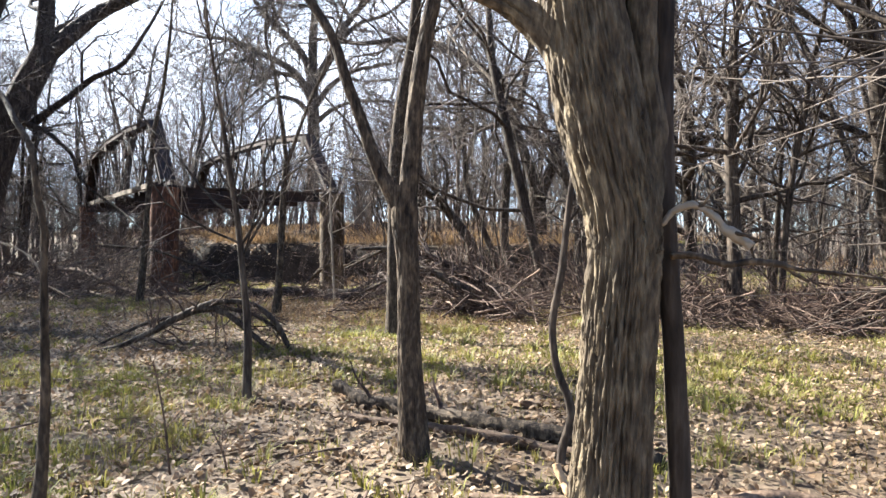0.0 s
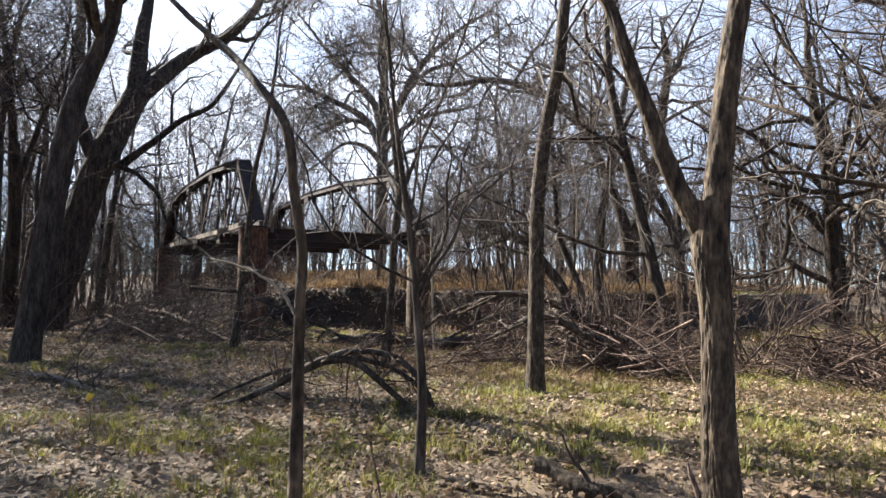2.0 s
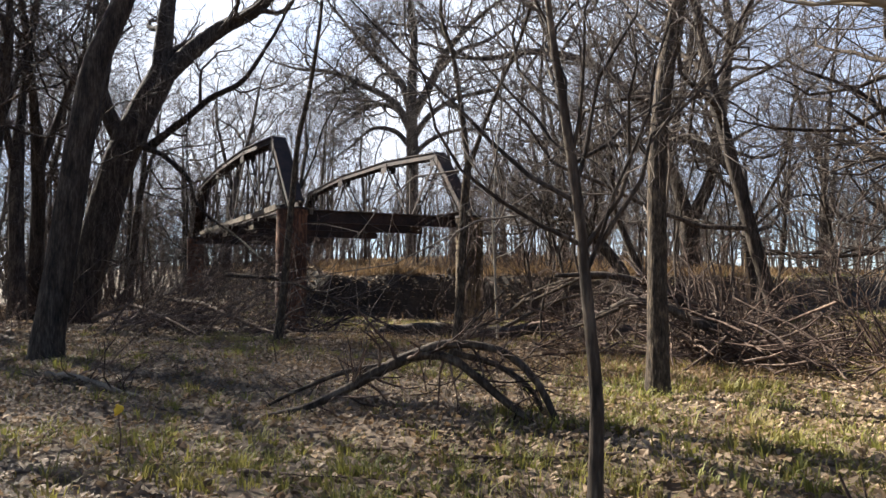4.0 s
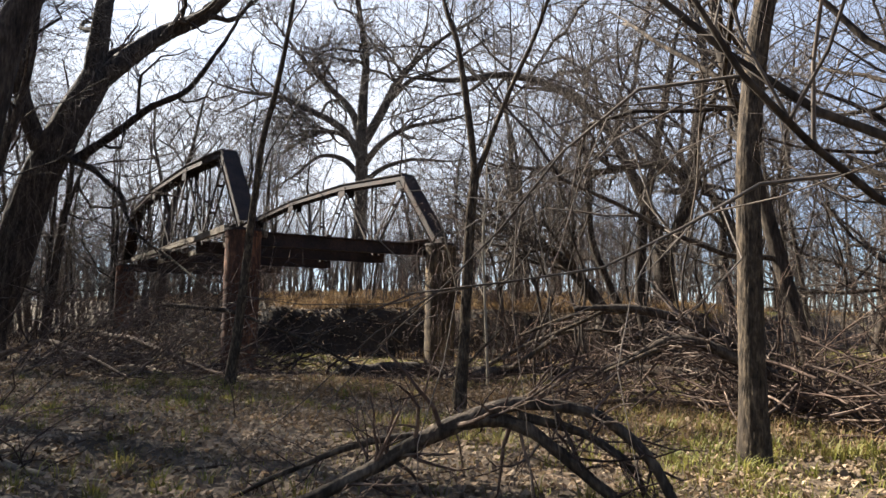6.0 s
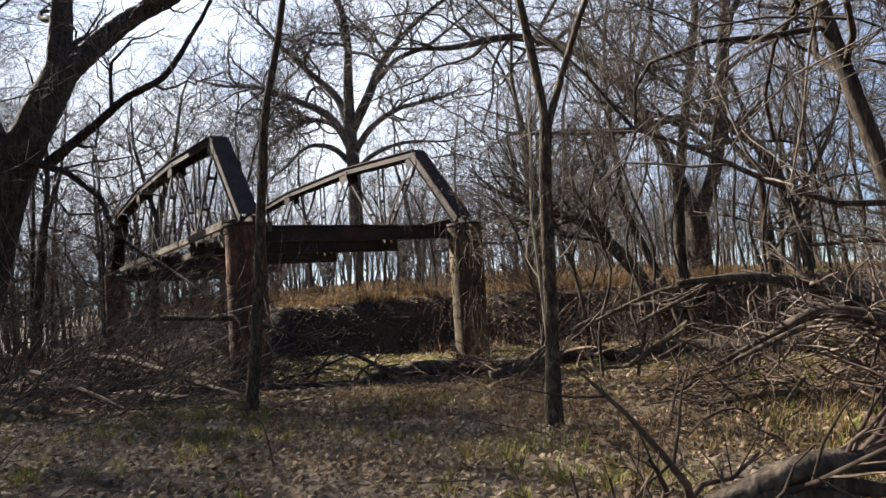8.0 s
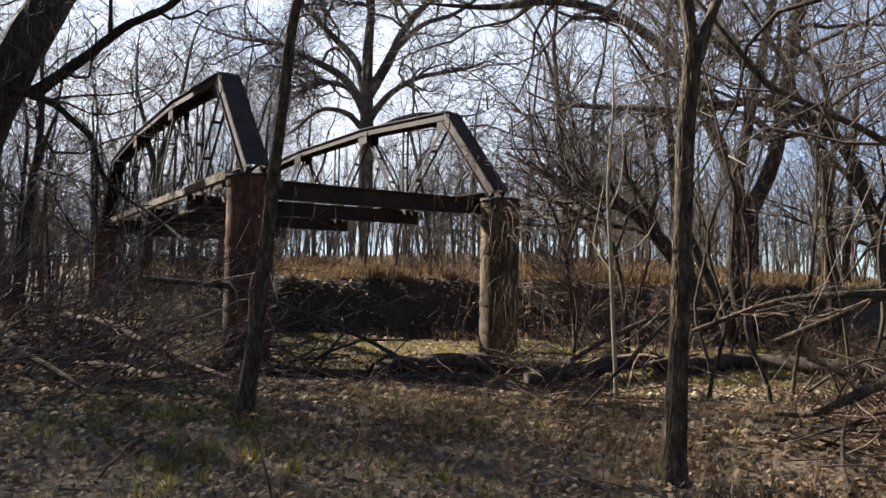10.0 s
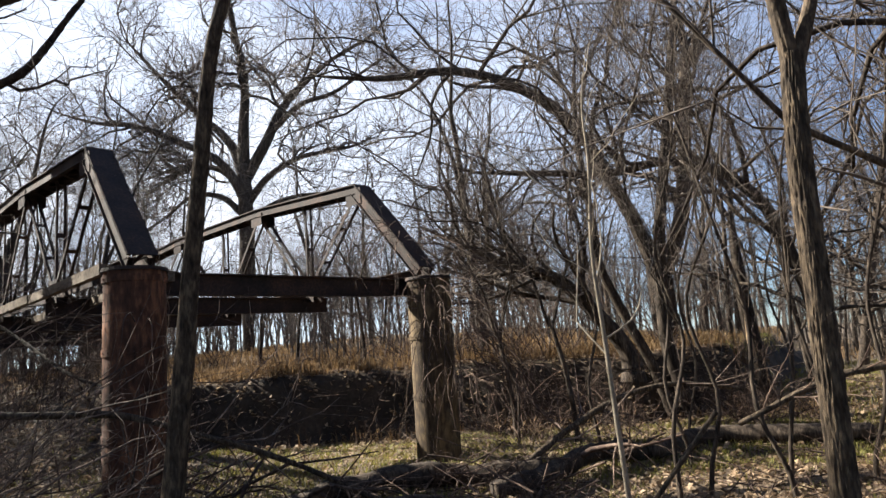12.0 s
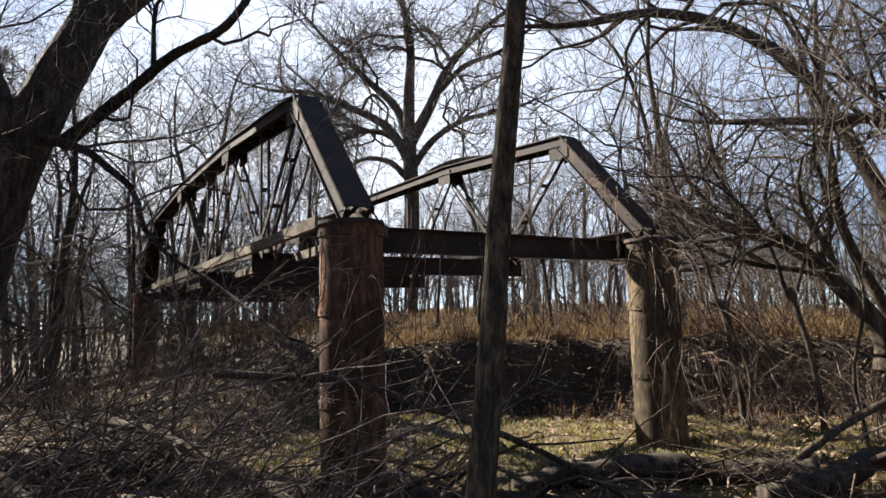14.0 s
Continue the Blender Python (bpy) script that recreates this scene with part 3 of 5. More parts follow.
def pier(along, across, radius, height, label, steel):
    foot = at(along, across, 0)
    z0 = float(ground_z(foot.x, foot.y))
    root = thing("bridge_pier", (foot.x, foot.y, z0), label, "bridge pier", "tubular bridge piers")
    top = height - z0
    k = 40
    rings = 36
    rng = np.random.default_rng(int(along * 3 + across * 5 + 9))
    zs = np.linspace(-0.5, top, rings)
    pts = [(0, 0, z, radius * (1 + 0.006 * rng.normal())) for z in zs]
    part_mesh("shell", raw_mesh("shell", [tube_arrays(np.array(pts)[None, :, :3], np.array(pts)[None, :, 3], k)], steel), root)
    for z in (0.35 * top, 0.68 * top, top - 0.1):
        bm = bmesh.new()
        bmesh.ops.create_cone(bm, cap_ends=True, segments=k, radius1=radius + 0.014, radius2=radius + 0.014, depth=0.09, matrix=Matrix.Translation((0, 0, z)))
        for i in range(22):
            c = i * 2 * math.pi / 22
            m = Matrix.Translation((math.cos(c) * (radius + 0.016), math.sin(c) * (radius + 0.016), z)) @ pose(0, 0, 0, 0, 90, math.degrees(c))
            bmesh.ops.create_cone(bm, cap_ends=True, segments=6, radius1=0.016, radius2=0.008, depth=0.02, matrix=m)
        part("band", bm, steel, root, "riveted steel band")
    bm = bmesh.new()
    bmesh.ops.create_cone(bm, cap_ends=True, segments=k, radius1=radius + 0.03, radius2=radius + 0.02, depth=0.05, matrix=Matrix.Translation((0, 0, top + 0.026)))
    part("cap", bm, M_RUST, root, "rusted cap plate")
    return root


pier(0, 0, 0.40, TOP - 0.06, "tall rust-brown steel tube pier with a flaking orange skin", M_PIER)
pier(0, ROAD, 0.41, TOP - 0.06, "tall rusted steel tube pier hung with dry vines", M_PIER_DULL)
pier(SPAN, 0, 0.40, TOP - 0.06, "far rusted steel tube pier behind brush", M_PIER)
pier(SPAN, ROAD, 0.41, TOP - 0.06, "far rusted steel tube pier beside the field", M_PIER)
# ---------------------------------------------------------------- trees beside the path


def g(x, y):
    return float(ground_z(x, y))


tree("large tree with deeply furrowed bark, sunlit along one side", [
    [(1.74, 2.25, 0.0, 0.125), (1.765, 2.25, 0.97, 0.095), (1.78, 2.25, 1.32, 0.086), (1.79, 2.25, 1.60, 0.087), (1.75, 2.25, 1.80, 0.10), (1.72, 2.25, 1.94, 0.103), (1.69, 2.25, 2.10, 0.10), (1.66, 2.26, 2.7, 0.09)],
    [(1.70, 2.25, 1.98, 0.06), (1.59, 2.25, 2.09, 0.042), (1.51, 2.24, 2.15, 0.03), (1.42, 2.23, 2.19, 0.024)],
    [(1.80, 2.30, 1.45, 0.05), (1.85, 2.32, 1.81, 0.049), (1.83, 2.32, 2.02, 0.044), (1.82, 2.32, 2.5, 0.042)],
    [(1.66, 2.26, 2.6, 0.085), (1.63, 2.28, 3.3, 0.075), (1.65, 2.3, 4.0, 0.06)]],
    11, n1=8, extra=2.6, bark=M_BARK_PALE, depth=0.013, sides=240, lo=0.85, ratio=0.5, grain=9.5)
tree("slim dark tree standing against the furrowed tree", [
    [(1.945, 2.30, 0.0, 0.034), (1.935, 2.30, 0.95, 0.027), (1.915, 2.31, 1.32, 0.026), (1.895, 2.31, 1.58, 0.026), (1.885, 2.33, 1.85, 0.028), (1.885, 2.34, 2.3, 0.03), (1.9, 2.36, 2.9, 0.027)]],
    12, extra=3, n1=8, lo=0.75, sides=30, depth=0.003)
for rows in ([(1.86, 2.25, 1.585, 0.006), (1.905, 2.235, 1.63, 0.008), (1.94, 2.23, 1.648, 0.009), (1.965, 2.225, 1.64, 0.01), (2.02, 2.22, 1.59, 0.0125), (2.075, 2.22, 1.55, 0.0135)],
             [(1.905, 2.28, 1.525, 0.009), (1.96, 2.25, 1.527, 0.0095), (2.02, 2.23, 1.508, 0.0075), (2.09, 2.22, 1.515, 0.007), (2.2, 2.22, 1.492, 0.006), (2.31, 2.22, 1.485, 0.005), (2.49, 2.22, 1.435, 0.003)]):
    s = resample(rows, 18)
    s[1:-1, :3] += np.random.default_rng(len(rows) * 7).normal(0, 0.0022, (16, 3))
    s[:, 3] *= np.random.default_rng(9).uniform(0.6, 1.1, 18)
    broken = thing("dead_branch", rows[0][:3], "broken bleached branch caught on the slim dark tree", "branch")
    part_mesh("stem", raw_mesh("stem", [furrowed([(x - rows[0][0], y - rows[0][1], z - rows[0][2], r) for x, y, z, r in s], 12, 40, 0.003, seed=3, closed=True)], M_WHITE_TWIG if len(rows) == 6 else M_BARK_MID), broken)
    tw = sprout(s[None, :, :3] - np.array(rows[0][:3]), s[None, :, 3], 7, np.random.default_rng(31), 0.25, 50, 0.3, 5, 0.1, 0.2, thin=0.5, least=0.0014)
    part_mesh("spray", raw_mesh("spray", [tube_arrays(*tw, 5)], M_BARK_MID), broken)
tree("straight grey-brown tree forking above head height", [
    [(0.52, 5.11, -0.05, 0.105), (0.485, 5.11, 0.72, 0.084), (0.47, 5.11, 1.40, 0.076), (0.445, 5.11, 1.74, 0.09), (0.45, 5.11, 1.92, 0.08)],
    [(0.44, 5.11, 1.70, 0.057), (0.25, 5.07, 2.09, 0.047), (0.14, 5.05, 2.40, 0.040), (0.04, 5.03, 2.67, 0.036), (-0.02, 5.02, 2.87, 0.033)],
    [(0.46, 5.11, 1.70, 0.07), (0.49, 5.11, 2.11, 0.063), (0.52, 5.11, 2.44, 0.059), (0.55, 5.11, 2.70, 0.056)]],
    13, extra=4, n1=14, depth=0.008, sides=120, lo=0.3, bark=M_BARK_MID)
tree("slender leaning tree with a bleached side branch", [
    [(-0.96, 3.39, 0.0, 0.036), (-0.93, 3.39, 0.4, 0.029), (-0.905, 3.39, 0.82, 0.023), (-0.90, 3.38, 1.15, 0.019), (-0.90, 3.38, 1.43, 0.0165), (-0.897, 3.38, 1.58, 0.0158), (-0.925, 3.37, 1.76, 0.0155),
     (-0.975, 3.38, 2.0, 0.0155), (-1.10, 3.42, 2.135, 0.014), (-1.24, 3.5, 2.26, 0.0125), (-1.5, 3.6, 2.46, 0.011), (-1.78, 3.7, 2.68, 0.009)]],
    14, extra=1.4, n1=8, n2=40, n3=200, depth=0.002, sides=40, lo=0.72, ratio=0.3, bark=M_BARK_MID)
white = thing("dead_branch", (-0.91, 3.38, 1.39), "bleached dead side branch on the slender leaning tree", "branch")
wr = [(0.0, 0.0, -0.02, 0.0058), (-0.035, -0.012, 0.045, 0.005), (-0.085, -0.03, 0.098, 0.0042), (-0.145, -0.05, 0.128, 0.0036), (-0.2, -0.07, 0.15, 0.003), (-0.26, -0.09, 0.162, 0.002)]
ws = resample(wr, 22)
ws[1:-1, :3] += np.random.default_rng(4).normal(0, 0.0014, (20, 3))
wt = sprout(ws[None, :, :3], ws[None, :, 3], 4, np.random.default_rng(8), 0.3, 50, 0.22, 5, 0.1, 0.15, thin=0.6, least=0.0012)
part_mesh("stem", raw_mesh("stem", [tube_arrays(ws[None, :, :3], ws[None, :, 3], 8)], M_WHITE_TWIG), white)
part_mesh("spray", raw_mesh("spray", [tube_arrays(*wt, 5)], M_WHITE_TWIG), white)
tree("thin young tree with a bushy crown", [
    [(-1.57, 6.64, -0.02, 0.042), (-1.56, 6.64, 0.60, 0.038), (-1.61, 6.63, 1.22, 0.031), (-1.66, 6.61, 1.76, 0.029), (-1.73, 6.58, 2.26, 0.025), (-1.80, 6.56, 2.76, 0.018)]],
    15, extra=1.2, n1=22, n2=150, n3=800, depth=0.002, sides=24, lo=0.35, ratio=0.45)
tree("straight slim tree at the edge of the clearing", [
    [(-1.33, 10.92, 0.0, 0.13), (-1.33, 10.92, 1.5, 0.105), (-1.32, 10.92, 2.68, 0.101), (-1.21, 10.94, 3.75, 0.094), (-1.06, 10.95, 4.55, 0.087), (-0.97, 10.96, 5.50, 0.079)]],
    16, extra=4, n1=14, lo=0.6, depth=0.008, sides=70, ratio=0.26, up=0.5, bark=M_BARK_MID)
tree("thin crooked sapling by the log", [
    [(1.53, 5.20, -0.01, 0.028), (1.59, 5.19, 0.38, 0.029), (1.48, 5.20, 0.74, 0.026), (1.46, 5.21, 0.94, 0.026), (1.52, 5.20, 1.34, 0.024), (1.56, 5.19, 1.73, 0.022), (1.59, 5.19, 1.98, 0.019)]],
    17, extra=1.4, n1=8, n2=40, n3=200, depth=0.002, sides=20, lo=0.5)
tree("forked slender tree with light ridged bark", [
    [(-4.38, 13.06, -0.08, 0.09), (-4.35, 13.1, 0.6, 0.071), (-4.31, 13.15, 1.78, 0.062), (-4.28, 13.19, 2.57, 0.06), (-4.23, 13.22, 3.13, 0.057)],
    [(-4.23, 13.22, 3.0, 0.045), (-4.32, 13.2, 3.74, 0.044), (-4.42, 13.2, 4.41, 0.038), (-4.49, 13.2, 4.82, 0.033)],
    [(-4.23, 13.22, 3.0, 0.04), (-4.0, 13.24, 3.64, 0.032), (-3.78, 13.26, 4.20, 0.029)]],
    18, extra=3, n1=14, lo=0.45, ratio=0.34, up=0.5, depth=0.011, sides=120, bark=M_BARK_MID, grain=4.0)
tree("slim leaning tree in front of the bridge pier", [
    [(-8.24, 14.13, -0.08, 0.085), (-8.14, 14.11, 0.78, 0.076), (-8.04, 14.08, 1.62, 0.066), (-7.97, 14.06, 2.30, 0.058), (-7.87, 14.03, 3.1, 0.052), (-7.77, 14.0, 3.85, 0.047)]],
    19, extra=4.5, n1=10, lo=0.62, depth=0.006, sides=80, ratio=0.3, grain=4.0, bark=M_BARK_MID)
tree("tall dark tree on the shaded side of the clearing", [
    [(-10.19, 10.81, -0.05, 0.24), (-10.12, 10.89, 1.01, 0.217), (-10.02, 11.01, 2.34, 0.206), (-9.91, 11.13, 3.65, 0.194), (-9.80, 11.26, 4.67, 0.187)]],
    20, extra=6, n1=14, lo=0.55, depth=0.014, sides=48)
tree("massive dark leaning tree forking into heavy limbs", [
    [(-19.92, 20.63, -0.79, 0.65), (-19.60, 21.02, 2.47, 0.57), (-19.17, 21.45, 5.05, 0.52), (-18.62, 21.95, 7.01, 0.48), (-18.17, 22.36, 8.39, 0.44)],
    [(-18.26, 22.28, 8.04, 0.31), (-17.45, 22.88, 9.20, 0.30), (-16.61, 23.42, 10.12, 0.26), (-15.57, 24.07, 10.94, 0.22)],
    [(-18.26, 22.28, 7.91, 0.33), (-18.17, 22.36, 9.61, 0.30), (-18.08, 22.42, 10.91, 0.25)],
    [(-19.01, 21.58, 5.31, 0.29), (-19.73, 21.08, 7.77, 0.22), (-19.53, 20.95, 10.23, 0.18)],
    [(-18.7, 21.6, 5.7, 0.11), (-17.9, 21.5, 5.45, 0.09), (-17.3, 21.5, 5.2, 0.075), (-16.94, 21.5, 4.92, 0.065), (-16.34, 21.5, 4.41, 0.055), (-16.04, 21.5, 3.66, 0.045), (-15.4, 21.5, 3.05, 0.03)],
    [(-18.4, 21.9, 5.6, 0.16), (-17.96, 22.0, 5.94, 0.13), (-16.96, 22.0, 6.52, 0.11), (-15.8, 22.0, 7.23, 0.09), (-14.75, 22.0, 7.6, 0.075), (-13.8, 22.0, 8.65, 0.05)]],
    21, extra=4, n1=34, n2=300, n3=1500, lo=0.1, depth=0.03, sides=56, ratio=0.42, wig=0.34, up=0.4, angle=55, heavy=1.9)
for i, (lab, rows) in enumerate((
    ("tree with a straight grey trunk by the grass", [(4.45, 14.7, 0.0, 0.16), (4.42, 14.71, 1.8, 0.127), (4.34, 14.73, 3.8, 0.115)]),
    ("leaning grey tree at the brush edge", [(0.65, 16.6, -0.1, 0.135), (0.2, 16.6, 2.2, 0.122), (-0.25, 16.6, 4.1, 0.11), (-0.5, 16.6, 5.2, 0.1)]),
    ("thin straight tree by the grass", [(5.28, 14.66, 0.0, 0.075), (5.33, 14.64, 1.8, 0.064), (5.5, 14.6, 3.3, 0.062)]),
    ("dark leaning tree at the side of the clearing", [(7.6, 15.6, 0.0, 0.22), (7.4, 15.6, 2.5, 0.195), (7.15, 15.6, 5.2, 0.165)]),
    ("dark straight tree in the brush", [(4.2, 18.6, -0.25, 0.185), (4.1, 18.6, 2.6, 0.165), (4.0, 18.6, 4.7, 0.15)]))):
    tree(lab, [rows], 30 + i, extra=5, n1=24, n2=170, n3=1000, lo=0.2, depth=0.008, sides=36, wig=0.32, up=0.2, angle=62, ratio=0.5)
OAK = (-21.2, 54.3, 1.3)


def from_oak(*rows):
    return [(OAK[0] + x, OAK[1] + y, OAK[2] + z, r) for x, y, z, r in rows]


stout = tree("stout dark tree in the shaded wood", [
    [(0, 0, 0, 0.24), (0.15, 0.05, 1.5, 0.2), (0.4, 0.15, 3.6, 0.18), (0.8, 0.2, 5.4, 0.15)],
    [(0.5, 0.16, 4.0, 0.11), (0.2, 0.5, 5.6, 0.09), (0.1, 0.9, 7.0, 0.07)],
    [(0.8, 0.2, 5.2, 0.13), (1.3, 0.2, 6.8, 0.1), (1.6, 0.1, 8.2, 0.08)]], 23, n1=24, n2=160, n3=800, extra=3.5, lo=0.1, depth=0.014, sides=26, ratio=0.6, fine=False, wig=0.36, up=0.15, angle=62, heavy=2.2, group="stout trees of the shaded wood")
# the three with y below 9 stand out of view, added to cast trunk shadows
places = ((-17.0, 17.0, 10, 0.9), (-19.4, 12.4, 80, 1.0), (-19.4, 16.6, -20, 1.05), (-21.5, 14.2, 40, 1.1), (-24.5, 19.2, 60, 1.0), (-14.2, 11.2, -15, 0.85), (-13.6, 8.5, 120, 0.95), (-17.4, 8.0, 30, 1.0), (-12.4, 5.2, 200, 0.85), (-27.5, 21.5, 100, 1.1),
          (-28.5, 27.0, 20, 1.1), (-31.0, 24.0, 150, 1.0), (-25.0, 35.5, 70, 1.1), (-29.5, 33.0, -30, 1.15), (-33.5, 30.0, 10, 1.2), (-22.8, 17.0, 190, 1.05), (-21.6, 20.4, 300, 1.2), (-19.4, 17.9, 130, 1.1))
for i, (x, y, rot, s) in enumerate(places):
    m = pose(x, y, g(x, y), 0, 0, rot) @ Matrix.Scale(s, 4)
    ob = copy_thing(stout, m) if i else stout
    ob.matrix_basis = m
tree("broad bare oak standing in the field beyond the bridge", [
    from_oak((0, 0, 0, 0.66), (0.05, 0, 5, 0.53), (0.1, 0, 9.2, 0.5), (0.0, 0, 13.4, 0.46)),
    from_oak((0.0, 0, 11.6, 0.35), (-1.4, -0.5, 13.9, 0.29), (-3.6, -1.2, 15.2, 0.23), (-6.6, -1.8, 16.5, 0.17), (-9.4, -2.2, 16.9, 0.10)),
    from_oak((0.0, 0, 12.8, 0.36), (-1.0, 0.6, 15.4, 0.30), (-3.6, 1.2, 18.2, 0.22), (-6.4, 1.6, 21.2, 0.14), (-8.4, 2.0, 23.6, 0.09)),
    from_oak((0.0, 0, 13.0, 0.44), (0.2, -0.4, 16.2, 0.36), (0.5, -0.8, 19.2, 0.27), (0.0, -1.0, 22.8, 0.18), (-0.4, -1.0, 25.4, 0.12)),
    from_oak((0.0, 0, 12.6, 0.42), (1.6, 0.4, 15.6, 0.35), (2.4, 0.8, 17.6, 0.29), (3.9, 1.2, 19.6, 0.22), (6.2, 1.6, 21.6, 0.14), (8.6, 1.8, 23.0, 0.09)),
    from_oak((1.9, 0.5, 16.2, 0.22), (4.2, -0.4, 17.6, 0.17), (6.6, -1.0, 18.0, 0.13), (9.2, -1.4, 19.4, 0.08)),
    from_oak((0.1, 0, 10.9, 0.29), (1.7, -0.4, 12.6, 0.22), (3.9, -1.0, 13.6, 0.17), (6.8, -1.4, 13.9, 0.10)),
    from_oak((0.1, 0, 9.6, 0.23), (1.6, 0.8, 11.0, 0.18), (3.6, 1.4, 11.7, 0.13), (6.0, 1.6, 11.6, 0.08)),
    from_oak((0.0, 0, 10.2, 0.25), (-1.8, 0.6, 11.8, 0.20), (-3.8, 1.0, 12.2, 0.14), (-6.2, 1.0, 10.6, 0.08)),
    from_oak((0.0, 0, 11.2, 0.26), (-1.6, 0.8, 13.6, 0.21), (-4.6, 1.8, 14.4, 0.16), (-7.4, 2.4, 13.2, 0.09))],
    40, extra=3.0, n1=150, n2=1700, n3=4600, lo=0.32, depth=0.03, sides=28, ratio=0.44, wig=0.4, up=0.14, angle=55, heavy=6.4)
tree("forked dark tree on the creek bank", [
    [(-0.49, 30.08, -0.53, 0.433), (-0.51, 30.08, 1.07, 0.388), (-0.53, 30.09, 2.19, 0.365), (-0.57, 30.09, 3.69, 0.365)],
    [(-0.42, 30.05, 3.46, 0.251), (0.13, 29.96, 4.74, 0.222), (0.49, 29.88, 6.73, 0.203), (0.82, 29.81, 9.46, 0.184)],
    [(-0.59, 30.10, 3.46, 0.251), (-1.18, 30.19, 5.30, 0.210), (-1.79, 30.27, 6.73, 0.193), (-2.42, 30.34, 8.02, 0.176), (-4.19, 30.44, 9.72, 0.161), (-6.12, 30.42, 10.43, 0.137), (-8.57, 30.17, 10.31, 0.097)]],
    41, extra=2.5, n1=36, n2=320, n3=1900, lo=0.2, depth=0.014, sides=30, ratio=0.5, wig=0.34, up=0.15, heavy=2.2)
tree("twin-stemmed dark tree leaning at the end of the bank", [
    [(-1.2, 26.5, -0.45, 0.2), (-1.53, 26.5, 1.54, 0.17), (-1.5, 26.5, 2.92, 0.16), (-1.41, 26.5, 4.32, 0.15)],
    [(-1.41, 26.5, 4.2, 0.14), (-0.99, 26.5, 6.46, 0.12), (-0.59, 26.5, 8.69, 0.1)],
    [(-1.55, 26.4, -0.45, 0.13), (-1.99, 26.4, 1.03, 0.12), (-2.48, 26.4, 2.16, 0.115), (-2.96, 26.4, 3.45, 0.1), (-3.09, 26.4, 5.03, 0.09), (-3.18, 26.4, 6.21, 0.08)]],
    44, extra=3, n1=20, n2=140, n3=700, lo=0.4, depth=0.012, sides=26, ratio=0.4, wig=0.3, up=0.3, heavy=2.0)
tree("leaning tree hanging over the creek bank", [
    [(-2.61, 25.6, 0.9, 0.22), (-3.31, 25.55, 2.23, 0.176), (-4.18, 25.56, 3.11, 0.146), (-5.27, 25.52, 3.53, 0.11)]],
    42, extra=2.0, n1=18, n2=120, n3=600, lo=0.2, depth=0.008, sides=24, ratio=0.5)
tree("arching bare tree bowed over the bank", [
    [(1.3, 24.8, 0.2, 0.15), (1.02, 24.92, 3.06, 0.135), (0.37, 25.08, 4.70, 0.13), (-0.38, 25.23, 5.36, 0.12), (-1.32, 25.38, 5.66, 0.108), (-2.5, 25.5, 5.52, 0.092), (-4.18, 25.56, 5.65, 0.078)]],
    43, extra=2.5, n1=30, n2=240, n3=1300, lo=0.15, depth=0.006, sides=22, ratio=0.45, wig=0.32, up=0.2, heavy=2.0)
snag = thing("dead_tree", (1.55, 28.8, g(1.55, 28.8)), "tall broken dead trunk with pale split wood", "dead tree")
part_mesh("trunk", raw_mesh("trunk", [furrowed([(0, 0, -0.2, 0.26), (-0.06, 0.02, 0.6, 0.225), (-0.15, 0.04, 1.6, 0.206), (-0.22, 0.05, 2.6, 0.18), (-0.27, 0.05, 4.0, 0.11), (-0.25, 0.05, 5.6, 0.01)], 28, 40, 0.02, seed=5)], M_BARK), snag)
part_mesh("split_face", raw_mesh("split_face", [furrowed([(-0.22, -0.16, 0.3, 0.03), (-0.26, -0.16, 1.0, 0.09), (-0.3, -0.12, 1.7, 0.06), (-0.32, -0.08, 2.3, 0.01)], 12, 16, 0.008, seed=6)], M_HEART), snag, "pale split heartwood")

# trees on the creek flat and behind it, built once each and set again
protos = []
for i in range(7):
    rng = np.random.default_rng(60 + i)
    h = 4.5 + 0.5 * i
    lean = rng.normal(0, 0.35, 2)
    r = 0.06 + 0.016 * i
    stem = [(0, 0, 0, r * 1.2), (lean[0] * 0.3, lean[1] * 0.3, h * 0.3, r), (lean[0] * 0.8, lean[1] * 0.8, h * 0.65, r * 0.8), (lean[0] * 1.5, lean[1] * 1.5, h, r * 0.6)]
    stems = [stem]
    if i % 2:
        f = stem[2]
        stems = [stem, [(f[0], f[1], f[2] - 0.2, r * 0.6), (f[0] + 0.6, f[1] - 0.2, f[2] + 1.4, r * 0.45), (f[0] + 0.9, f[1] - 0.1, f[2] + 2.8, r * 0.35)],
                 [(stem[3][0], stem[3][1], stem[3][2] - 0.2, r * 0.55), (stem[3][0] - 0.2, stem[3][1], stem[3][2] + 1.5, r * 0.4)]]
    protos.append(tree("slender bare tree in the winter wood", stems, 60 + i, n1=16, n2=100, n3=420, extra=4.5, ratio=0.46, depth=0.004, sides=10, lo=0.12, fine=False, wig=0.34, up=0.2, angle=62, heavy=2.4,
                       group="slender trees of the wood"))
spots = []
rng = np.random.default_rng(5)


def room(x, y, gap):
    return all((x - a) ** 2 + (y - b) ** 2 > gap * gap for a, b in spots)


def clear_of_bridge(x, y):
    p = Vector((x, y, 0)) - B0
    return not (-3 < p.dot(BA) < SPAN + 2 and -2.0 < p.dot(BW) < ROAD + 2.0)


